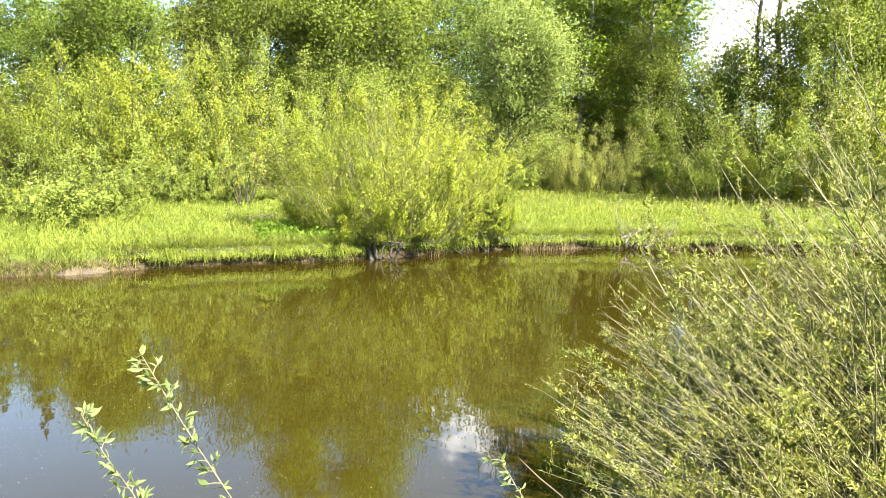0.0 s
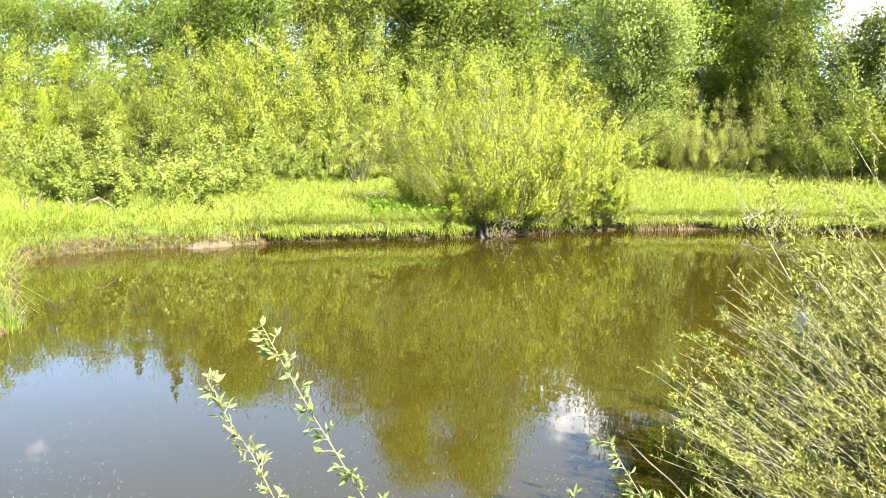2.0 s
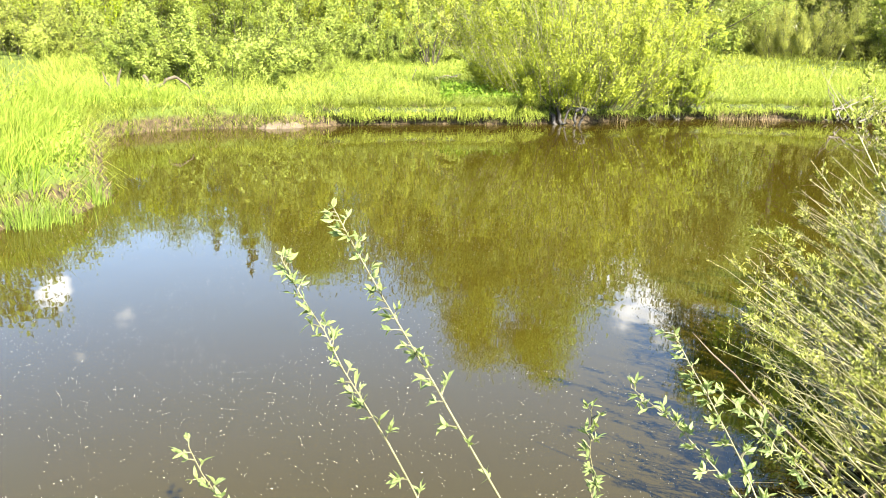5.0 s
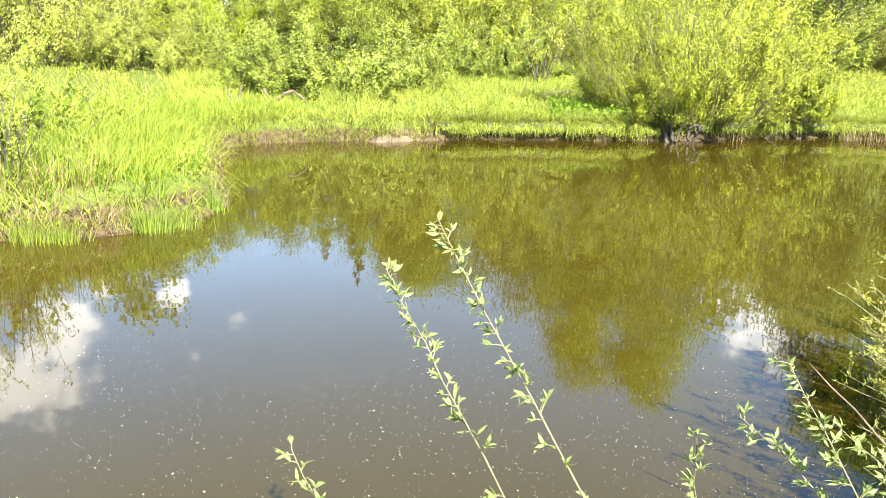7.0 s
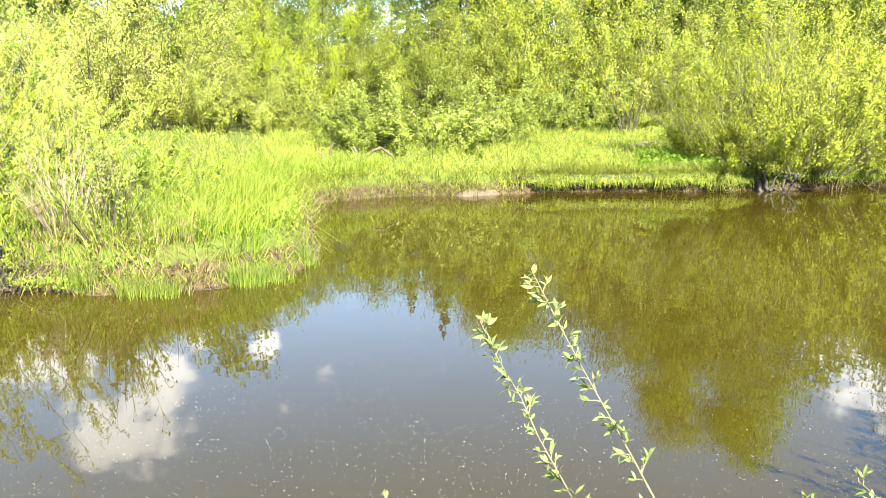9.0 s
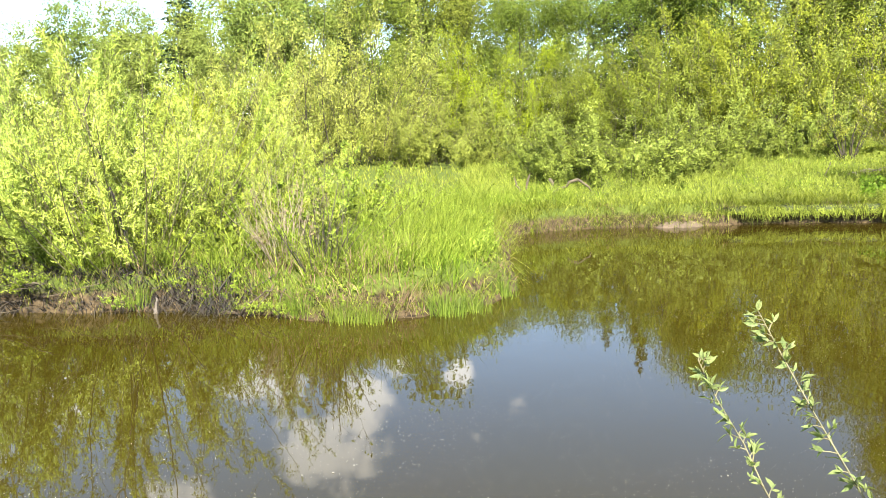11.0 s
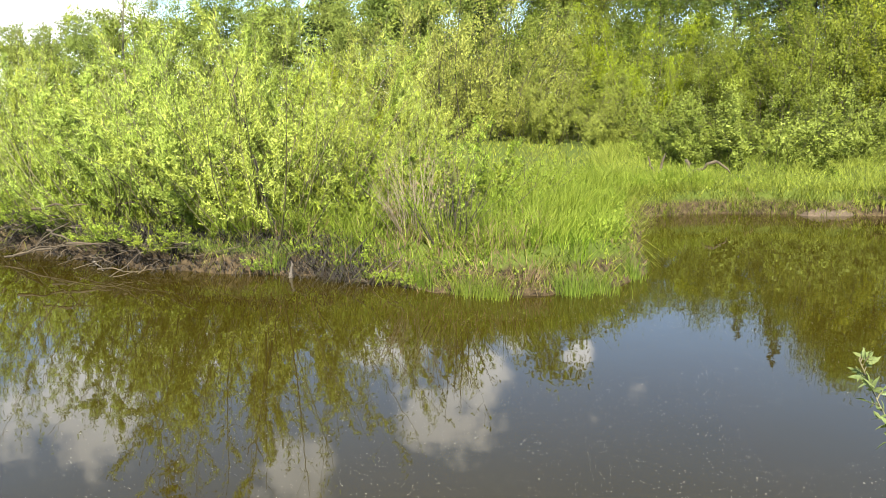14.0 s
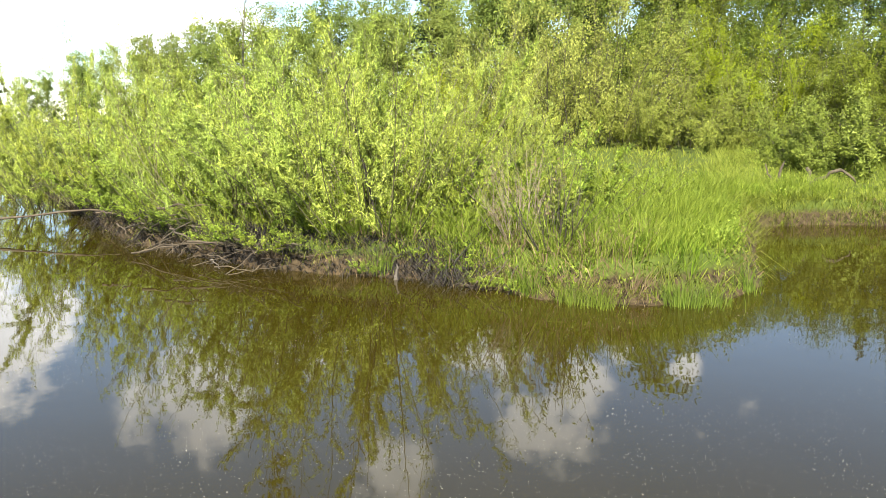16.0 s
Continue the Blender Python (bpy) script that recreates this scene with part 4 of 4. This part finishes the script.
herbs("spit_herbs", 111, 26000, (34, 66), (6.5, 15), 0.038, 0.27, "small-leaved green weeds in the spit's grass", LUSH)
herbs("shore_herbs", 112, 11000, (56, 93), (8, 24), 0.05, 0.5, "leafy green weeds under the spit's willows", WILLOW, (0.6, 6), -0.3)
herbs("bank_herbs", 113, 30000, (-32, 38), (13, 28), 0.045, 0.26, "small-leaved green weeds in the far bank's grass", GRASS)
herbs("deep_green_herbs", 115, 3200, (6.5, 13.5), (16.2, 18.6), 0.06, 0.34, "deep green leafy herbs at the foot of the large willow", HERB, (0.15, 3), -0.4)
herbs("meadow_herbs", 114, 16000, (-30, 70), (24, 48), 0.08, 0.33, "leafy green weeds in the meadow", GRASS)
tufts("dead_grass", 97, 520, 9, (-32, 92), (6, 26), (0.05, 0.15), 0.005, 0.08, STRAW, "pale dead grass and roots on the bank's edge", (0.1, 0.3), 1.7, 0.1)
tufts("dead_grass", 98, 420, 14, (44, 64), (7.5, 12), (0.12, 0.32), 0.005, 0.12, STRAW, "pale dead grass among the spit's willows", (0.15, 2.0))
# dark tufts put along the bank's foot in place of the willows' shade
tufts("shade_stalks", 104, 1500, 12, (56, 92), (9, 22), (0.08, 0.26), 0.006, 0.1, SHADE_DUFF, "dark stalks standing in for shade on the bank under the willows", (0.0, 0.55), 1.0, -0.9, "litter")
tufts("dark_roots", 101, 190, 7, (-32, 31), (6, 26), (0.06, 0.18), 0.0035, 0.07, DARK_WOOD, "dark roots hanging from the bank", (0.08, 0.26), 2.1, -0.4, "roots")


# ---- sedge, sapling and thin plants ----
def sedge_tuft(seed, x, y, h, wide, count, mat=None):
    rng = np.random.default_rng(seed)
    o = rng.normal(size=(count, 2)) * wide
    p = np.stack([o[:, 0], o[:, 1] * 0.6, np.full(count, -0.05)], 1)
    hh = h * rng.uniform(0.3, 1.1, count)
    lean = np.stack([o[:, 0] / wide * 0.12 + rng.normal(size=count) * 0.16, o[:, 1] / wide * 0.12 + rng.normal(size=count) * 0.16, np.zeros(count)], 1) * hh[:, None]
    a = rng.uniform(0, 6.283, count)
    side = np.stack([np.cos(a), np.sin(a), np.zeros(count)], 1) * 0.0032
    up = np.array([0, 0, 1.0])
    mid, tip = p + up * (hh * 0.6)[:, None] + lean * 0.4, p + up * hh[:, None] + lean * 1.6
    v = np.stack([p - side, p + side, mid + side, tip, mid - side], 1).reshape(-1, 3)
    q = np.arange(count)[:, None] * 5
    f = np.concatenate([q + np.array([[0, 1, 2]]), q + np.array([[0, 2, 4]]), q + np.array([[4, 2, 3]])])
    ob = new("sedge_tuft", mesh_of("sedge_tuft", v, f, mat or SEDGE))
    ob.matrix_basis = pose(x, y, max(on_land(x, y), -0.02))
    return tagged(ob, "upright green sedge tuft at the water's edge", "sedge", "sedge tufts on the spit")


for k, (x, y, h, wd, n) in enumerate([(-5.58, 6.25, 0.36, 0.13, 190), (-5.46, 6.52, 0.32, 0.12, 150), (-6.05, 5.55, 0.32, 0.13, 150), (-6.35, 5.42, 0.3, 0.12, 130), (-6.9, 5.3, 0.36, 0.1, 90), (-5.6, 7.3, 0.34, 0.1, 90), (-8.9, 4.5, 0.35, 0.1, 80)]):
    sedge_tuft(200 + k, x, y, h * 1.05, wd, int(n * 1.7))

def dead_reeds(seed, x, y, h, wide, count):
    ob = sedge_tuft(seed, x, y, h, wide, count, STRAW)
    ob.name = "dead_reeds"
    ob.matrix_basis = pose(x, y, 0.0)
    return tagged(ob, "bleached dead stalks standing along the bank's foot", "dead grass", "dead stalks on the far bank")


for k, (x, y, h, wd, n) in enumerate([(2.05, 19.1, 0.42, 0.16, 50), (2.45, 19.2, 0.46, 0.15, 50), (2.9, 19.35, 0.4, 0.16, 44), (-0.3, 17.55, 0.36, 0.14, 34), (5.7, 19.85, 0.36, 0.16, 40)]):
    dead_reeds(230 + k, x, y, h, wd, n)

dry = shrub("dry_bush", 211, 2.1, 1.3, 22, 8, 1300, 0.07, (DRY, BARK), upright=0.4, base=0.12, bare=0.45, label="small half-dry yellow bush in the meadow", leaf_ratio=0.25)
dry.matrix_basis = pose(-5.7, 22.6, on_land(-5.7, 22.6))
stalks = shrub("dead_stalks", 212, 1.25, 1.0, 70, 5, 320, 0.05, (STRAW, DEAD_STALK), upright=0.4, base=0.2, bare=0.4, thick=0.022, label="clump of pale dead brown stalks on the spit", category="dead plant")
stalks.matrix_basis = pose(-7.75, 5.85, on_land(-7.75, 5.85))
stalks2 = shrub("bare_bush", 213, 1.3, 1.2, 26, 6, 700, 0.05, (SHRUB, BARK), upright=0.4, base=0.15, bare=0.3, thick=0.025, label="low dark-stemmed bush with few leaves on the spit")
stalks2.matrix_basis = pose(-7.1, 5.85, on_land(-7.1, 5.85))
sap = tree("sapling", 214, 4.6, 1.3, 22, 60, 1500, 0.05, (SHRUB, TWIG), 0.35, 0.25, 0.035, label="thin tall willow sapling standing above the bushes", clump=0.12)
sap.matrix_basis = pose(-13.4, 4.3, on_land(-13.4, 4.3))


# ---- dead wood ----
def bough(rng, a, b, sag, thick, K=9, wob=0.03, sides=7):
    """One knotty bough from a to b."""
    a, b = np.array(a, float), np.array(b, float)
    t = np.linspace(0, 1, K)[:, None]
    p = a + (b - a) * t + np.array([0, 0, sag]) * 4 * t * (1 - t)
    p[1:-1] += rng.normal(size=(K - 2, 3)) * min(wob * np.linalg.norm(b - a), thick * 0.8)
    r = thick * (1 - 0.55 * t[:, 0]) * rng.uniform(0.82, 1.18, K)
    r[-1] *= 0.35
    return tubes(p[None], r[None], sides)


def dead_wood(name, seed, boughs, mat, label, category="dead wood", group=""):
    """Boughs (from, to, sag, thickness) about their first point; each one is a part."""
    rng = np.random.default_rng(seed)
    o = Vector(boughs[0][0])
    ob = new(name)
    ob.location = o
    for a, b, sag, thick in boughs:
        v, f = bough(rng, a, b, sag, thick)
        part("bough", mesh_of(name, v - np.array(o), f, mat, True), ob)
    return tagged(ob, label, category, group)


dead_wood("stump", 301, [((-1.42, 16.62, -0.15), (-1.88, 16.85, 0.56), 0.06, 0.06), ((-1.32, 16.6, -0.15), (-1.56, 16.75, 0.50), 0.0, 0.05), ((-1.38, 16.6, -0.1), (-1.25, 16.65, 0.35), 0.0, 0.035), ((-1.7, 16.7, -0.1), (-1.95, 16.95, 0.35), 0.05, 0.04)], DARK_WOOD, "dark wet forked stump rising out of the water, willow shade in its colour", "stump")
dead_wood("arched_root", 302, [((-1.14, 16.62, -0.15), (-1.12, 16.68, 0.30), 0.02, 0.045), ((-1.12, 16.68, 0.29), (-0.92, 16.72, 0.36), 0.03, 0.04), ((-0.92, 16.72, 0.36), (-1.06, 16.6, -0.1), -0.05, 0.045)], DARK_WOOD, "dark arched root standing in the water", "root")
dead_wood("forked_branch", 303, [((0.32, 18.45, -0.05), (0.80, 18.75, 0.27), 0.02, 0.035), ((1.02, 18.75, -0.05), (0.78, 18.85, 0.27), 0.02, 0.04), ((1.02, 18.75, -0.05), (1.10, 18.9, 0.25), 0.0, 0.03), ((0.8, 18.75, 0.25), (1.1, 18.95, 0.28), 0.0, 0.025)], GREY_WOOD, "pale forked branch lying at the waterline", "branch")
rng = np.random.default_rng(304)
pile = []
for k in range(20):
    x = 4.35 + 0.06 * k + rng.uniform(-0.12, 0.12)
    tilt = rng.uniform(-0.5, 1.0)
    pile.append(((x, 19.6 + rng.uniform(0, 0.25), rng.uniform(0.05, 0.4)), (x + tilt, 19.85 + rng.uniform(0, 0.3), rng.uniform(0.3, 0.9)), rng.uniform(-0.05, 0.05), rng.uniform(0.011, 0.026)))
dead_wood("driftwood", 305, pile, GREY_WOOD, "heap of bleached driftwood sticks on the bank", "driftwood")
dead_wood("fallen_branch", 306, [((-5.55, 18.7, 0.5), (-4.3, 20.1, 0.68), 0.03, 0.035), ((-5.3, 18.95, 0.52), (-5.2, 19.1, 0.9), 0.0, 0.02), ((-4.8, 19.6, 0.6), (-4.2, 19.8, 0.75), 0.0, 0.02)], GREY_WOOD, "pale fallen branch lying in the grass", "branch")
dead_wood("dead_branch", 307, [((-9.05, 13.55, 0.42), (-8.3, 13.95, 0.62), 0.30, 0.045), ((-9.05, 13.6, 0.86), (-8.75, 13.35, 0.42), 0.05, 0.035)], BRUSH, "grey arched dead branch lying in the grass", "branch")
dead_wood("branch_stub", 308, [((-9.75, 13.6, 0.4), (-9.6, 13.7, 0.98), 0.0, 0.04), ((-9.75, 13.6, 0.45), (-9.95, 13.6, 0.92), 0.0, 0.03)], BRUSH, "short grey broken branch in the grass", "branch")
dead_wood("wooden_stub", 309, [((-8.47, 4.5, -0.1), (-8.50, 4.52, 0.19), 0.0, 0.03)], GREY_WOOD, "short pale broken stake at the waterline", "stake")
dead_wood("bare_root", 310, [((-7.5, 4.95, 0.0), (-7.2, 5.25, 0.3), 0.05, 0.014), ((-7.5, 4.95, 0.02), (-7.75, 4.85, 0.02), 0.02, 0.012), ((-7.35, 5.0, 0.0), (-7.25, 5.3, 0.35), 0.0, 0.012), ((-7.0, 5.1, 0.0), (-7.2, 5.4, 0.3), 0.05, 0.01)], BRUSH, "pale roots sticking out of the mud", "root")
brush = [((-11.10, 2.03, 0.25), (-11.16, 2.69, 0.32), 0.02, 0.016), ((-11.16, 2.69, 0.32), (-10.70, 3.22, 0.27), 0.02, 0.019), ((-10.80, 2.46, 0.19), (-10.96, 2.69, 0.30), 0.02, 0.009), ((-11.11, 2.48, 0.32), (-10.92, 2.42, 0.22), 0.02, 0.008), ((-10.62, 2.80, 0.21), (-10.34, 3.04, 0.10), 0.02, 0.009), ((-10.21, 2.77, 0.10), (-9.88, 3.15, 0.04), 0.02, 0.010), ((-9.88, 3.15, 0.04), (-9.99, 3.48, 0.15), 0.02, 0.008), ((-9.87, 3.78, 0.16), (-9.79, 4.23, 0.34), 0.02, 0.024), ((-12.22, 2.55, 0.70), (-11.86, 3.18, 0.73), 0.02, 0.020), ((-11.58, 3.41, 0.72), (-11.27, 3.73, 0.75), 0.02, 0.016), ((-13.45, 1.89, 0.57), (-13.21, 2.13, 0.56), 0.02, 0.020), ((-12.52, 2.02, 0.48), (-12.20, 2.10, 0.35), 0.02, 0.014), ((-9.71, 4.41, 0.57), (-9.66, 4.97, 0.70), 0.02, 0.014), ((-12.3, 2.15, 0.06), (-10.6, 3.35, 0.3), 0.06, 0.016)]
for k in range(9):
    x = -12.6 + 0.4 * k
    y = 2.5 + 0.4 * (x + 12.6) / 1.6
    brush.append(((x - 0.3 + rng.uniform(-0.3, 0.3), y - 0.45 + rng.uniform(-0.1, 0.2), rng.uniform(0.02, 0.12)), (x + rng.uniform(-0.9, 0.9), y + rng.uniform(-0.1, 0.6), rng.uniform(0.1, 0.5)), rng.uniform(-0.05, 0.12), rng.uniform(0.004, 0.009)))
for k in range(26):
    x = -13.6 + 0.16 * k + rng.uniform(-0.2, 0.2)
    y = float(np.interp(x, [-16, -13.3, -11.8, -10.5, -9.3, -8.5], [2.35, 2.55, 3.0, 3.3, 4.0, 4.6]))
    half = rng.uniform(0.35, 0.85)
    brush.append(((x - half, y - rng.uniform(-0.15, 0.35), rng.uniform(0.05, 0.45)), (x + half, y + rng.uniform(-0.15, 0.5), rng.uniform(0.15, 0.6)), rng.uniform(-0.05, 0.1), rng.uniform(0.007, 0.019)))
dead_wood("brushwood", 311, brush, BRUSH, "grey dead brushwood reaching over the water", "brushwood")
dark = []
for k in range(16):
    x = -10.6 + 0.2 * k
    y = 4.2 + (x + 10.6) * 0.42
    dark.append(((x, y - 0.25 + rng.uniform(-0.1, 0.2), rng.uniform(0.05, 0.25)), (x + rng.uniform(-0.5, 0.5), y + rng.uniform(0.1, 0.5), rng.uniform(0.4, 0.9)), rng.uniform(-0.05, 0.08), rng.uniform(0.006, 0.014)))
dead_wood("dead_brush", 312, dark, DARK_WOOD, "tangle of dark dead stems under the spit's willows", "brushwood")
dead_wood("leaning_snag", 313, [((-9.08, 4.68, 0.35), (-9.30, 4.28, 2.31), 0.0, 0.017), ((-9.30, 4.28, 2.29), (-9.22, 4.36, 2.58), 0.0, 0.011), ((-9.30, 4.28, 2.29), (-9.40, 4.20, 2.50), 0.0, 0.009)], BARK, "dark leafless forked stem leaning out of the willows", "dead stem")
dead_wood("pole", 314, [((-17.3, -0.6, 0.12), (-14.9, 2.95, 0.42), 0.06, 0.03)], BRUSH, "long thin dead pole reaching over the water", "pole")
deb = []
for k in range(14):
    x = -30 + 0.35 * k
    deb.append(((x, 1.6 + rng.uniform(0, 0.3), 0.02), (x + rng.uniform(-0.8, 0.8), 2.2 + rng.uniform(0, 0.5), rng.uniform(0.3, 0.8)), 0.05, rng.uniform(0.03, 0.07)))
dead_wood("debris", 315, deb, DARK_WOOD, "dark driftwood debris caught on the bank", "driftwood")
dead_wood("bare_stick", 316, [((0.95, 2.75, 0.35), (0.30, 2.98, 0.88), 0.0, 0.006)], BRUSH, "bare pale stick leaning over the water", "stick")
dead_wood("thin_stick", 317, [((-11.2, 3.0, 0.02), (-10.4, 2.9, 0.03), 0.02, 0.012), ((-10.9, 2.95, 0.03), (-10.7, 2.8, 0.06), 0.0, 0.008)], GREY_WOOD, "thin pale stick floating on the water", "stick")


def sand_patch():
    rng = np.random.default_rng(320)
    n, m = 26, 14
    u, r = np.meshgrid(np.linspace(0, 2 * np.pi, n, endpoint=False), np.linspace(0, 1, m), indexing="ij")
    e = 1 + 0.12 * np.sin(3 * u + 1) + 0.08 * np.sin(5 * u)
    x, y = np.cos(u) * r * e * 0.62, np.sin(u) * r * e * 0.4
    z = 0.17 * (1 - r ** 2) - 0.10 + 0.10 * (y + 0.2) + rng.normal(size=x.shape) * 0.004
    k = np.arange(n)
    f = [np.stack([k * m + j, ((k + 1) % n) * m + j, ((k + 1) % n) * m + j + 1, k * m + j + 1], 1) for j in range(m - 1)]
    ob = new("sand_patch", mesh_of("sand_patch", np.stack([x, y, z], -1).reshape(-1, 3), np.concatenate(f), SAND, True))
    ob.matrix_basis = pose(-6.5, 14.02, 0.075, 0, 0, 35)
    return tagged(ob, "small pale bar of washed-up sand at the bank", "sand", kind="structure")


sand_patch()


def floating_specks():
    """Seed fluff that drifts on the water."""
    rng = np.random.default_rng(330)
    n = 20000
    a, r = np.radians(rng.uniform(-14, 95, n)), np.sqrt(rng.uniform(2.3 ** 2, 8.5 ** 2, n))
    x, y = -np.sin(a) * r, np.cos(a) * r
    keep = (shore_distance(x, y) < -0.15) & (wave(x, y, 8, 2.2) + 0.4 * wave(x, y, 18, 0.5) > -0.35 + 0.5 * rng.uniform(0, 1, n) * (r > 5))
    x, y = x[keep], y[keep]
    n = len(x)
    s = rng.uniform(0.0010, 0.0031, n) * (1 + 0.8 * (rng.uniform(0, 1, n) > 0.96))
    b = rng.uniform(0, 6.283, n)
    ring = np.arange(5) / 5 * 6.283
    v = np.stack([x[:, None] + s[:, None] * np.cos(b[:, None] + ring), y[:, None] + s[:, None] * np.sin(b[:, None] + ring) * 0.8, np.full((n, 5), 0.003)], -1).reshape(-1, 3)
    q = np.arange(n)[:, None] * 5
    f = np.concatenate([q + np.array([[0, 1, 2]]), q + np.array([[0, 2, 3]]), q + np.array([[0, 3, 4]])])
    return tagged(new("floating_fluff", mesh_of("floating_fluff", v, f, PETAL)), "pale seed fluff and specks floating on the water", "fluff", kind="stuff")


floating_specks()


# ---- willow twigs before the viewer ----
def leaf_mesh(seed):
    """A narrow leaf one metre long along x, folded at the midrib and curled."""
    rng = np.random.default_rng(seed)
    t = np.array([0, 0.12, 0.35, 0.6, 0.82, 1.0])
    w = np.array([0.006, 0.07, 0.135, 0.125, 0.065, 0.003]) * rng.uniform(0.9, 1.15)
    curl = -rng.uniform(0.1, 0.35) * t ** 2
    rib = np.stack([t, rng.uniform(-0.08, 0.08) * np.sin(t * 3), curl], 1)
    up = np.stack([rib[:, 0], rib[:, 1] + w, rib[:, 2] + w * 0.35], 1)
    dn = np.stack([rib[:, 0], rib[:, 1] - w, rib[:, 2] + w * 0.35], 1)
    n = len(t)
    k = np.arange(n - 1)
    f = np.concatenate([np.stack([k, k + 1, k + 1 + n, k + n], 1), np.stack([k + 2 * n, k + 2 * n + 1, k + 1, k], 1)])
    return mesh_of("leaf", np.concatenate([rib, up, dn]), f, TWIG_LEAF, True)


TWIG_LEAF = leaf_material("young_willow_leaf", (0.084, 0.112, 0.0322), (0.151, 0.179, 0.0702), 0.4, 0.45, 0.25, True)
LEAVES = [leaf_mesh(340 + k) for k in range(5)]


def willow_twig(seed, base, tip, bow, nodes, thick, crown=14, size=0.047, leafless=0.25):
    """A single shoot: a stem and its leaves, in rosettes at the nodes and thick at the tip."""
    rng = np.random.default_rng(seed)
    base, tip = np.array(base, float), np.array(tip, float)
    K = 14
    t = np.linspace(0, 1, K)[:, None]
    p = base + (tip - base) * t + np.array(bow) * 4 * t * (1 - t)
    p[1:-1] += rng.normal(size=(K - 2, 3)) * 0.004
    ob = new("willow_twig")
    ob.location = base
    q = p - base
    v, f = tubes(q[None], (thick * (1 - 0.7 * t[:, 0]))[None], 8)
    spots = [(leafless + (0.92 - leafless) * (k + rng.uniform(-0.3, 0.3)) / nodes, int(rng.integers(9, 16)), 0.028) for k in range(nodes)]
    spots += [(1.0 - 0.36 * (k / crown) ** 1.25, 5, 0.02) for k in range(crown)]
    spurs = []
    for fr, n, spur in spots:
        at, d = along(q[None], np.array([0]), np.array([fr]))
        at, d = at[0], d[0]
        out = unit(np.cross(d, rng.normal(size=3)))
        end = at + unit(out + 0.6 * d) * spur * rng.uniform(0.5, 1.6)
        spurs.append(np.stack([at, (at + end) / 2 + d * 0.002, end]))
        for _ in range(n):
            way = unit(out * 0.8 + d * 0.7 + rng.normal(size=3) * 0.75 + np.array([0, 0, 0.25]))
            s = size * rng.uniform(0.5, 1.15)
            x = Vector(way)
            y = x.cross(Vector(rng.normal(size=3))).normalized()
            if y.cross(x).z > 0:
                y = -y
            z = x.cross(y)
            place = at + (end - at) * rng.uniform(0.5, 1.0)
            m = Matrix((x, y, z)).transposed().to_4x4()
            m.translation = Vector(place)
            lf = part("leaf", LEAVES[int(rng.integers(0, 5))], ob)
            lf.matrix_basis = m @ Matrix.Diagonal((s, s, s, 1))
    sv, sf = tubes(np.array(spurs), np.tile(np.array([[0.0016, 0.0013, 0.0008]]), (len(spurs), 1)), 5)
    part("stem", mesh_of("twig_stem", np.concatenate([v, sv]), np.concatenate([f, sf + len(v)]), PALE_TWIG, True), ob, "pale brown woody stem")
    return tagged(ob, "young willow shoot with small fresh leaves, near bank", "twig", "willow shoots before the viewer")


willow_twig(351, (0.19, 1.50, 0.36), (-0.625, 1.62, 1.59), (-0.01, 0, 0.015), 11, 0.0044, 30, 0.029)
willow_twig(352, (-0.05, 1.48, 0.36), (-0.74, 1.58, 1.48), (0.0, 0, 0.02), 11, 0.0040, 30, 0.029)
willow_twig(353, (0.70, 1.50, 0.38), (0.15, 1.89, 1.28), (0.0, 0, 0.03), 18, 0.0036, 15, 0.029)
willow_twig(354, (0.80, 1.52, 0.38), (0.06, 1.90, 1.12), (0.0, 0, 0.10), 18, 0.0034, 13, 0.029)
willow_twig(355, (0.03, 1.62, 0.36), (-0.03, 1.70, 1.15), (0, 0, 0), 16, 0.0032, 13, 0.027)
willow_twig(356, (-0.42, 1.38, 0.34), (-0.86, 1.35, 1.11), (0, 0, 0), 13, 0.0036, 12, 0.030)
willow_twig(357, (0.95, 1.7, 0.38), (0.30, 2.1, 1.05), (0, 0, 0.08), 16, 0.0034, 13, 0.029)
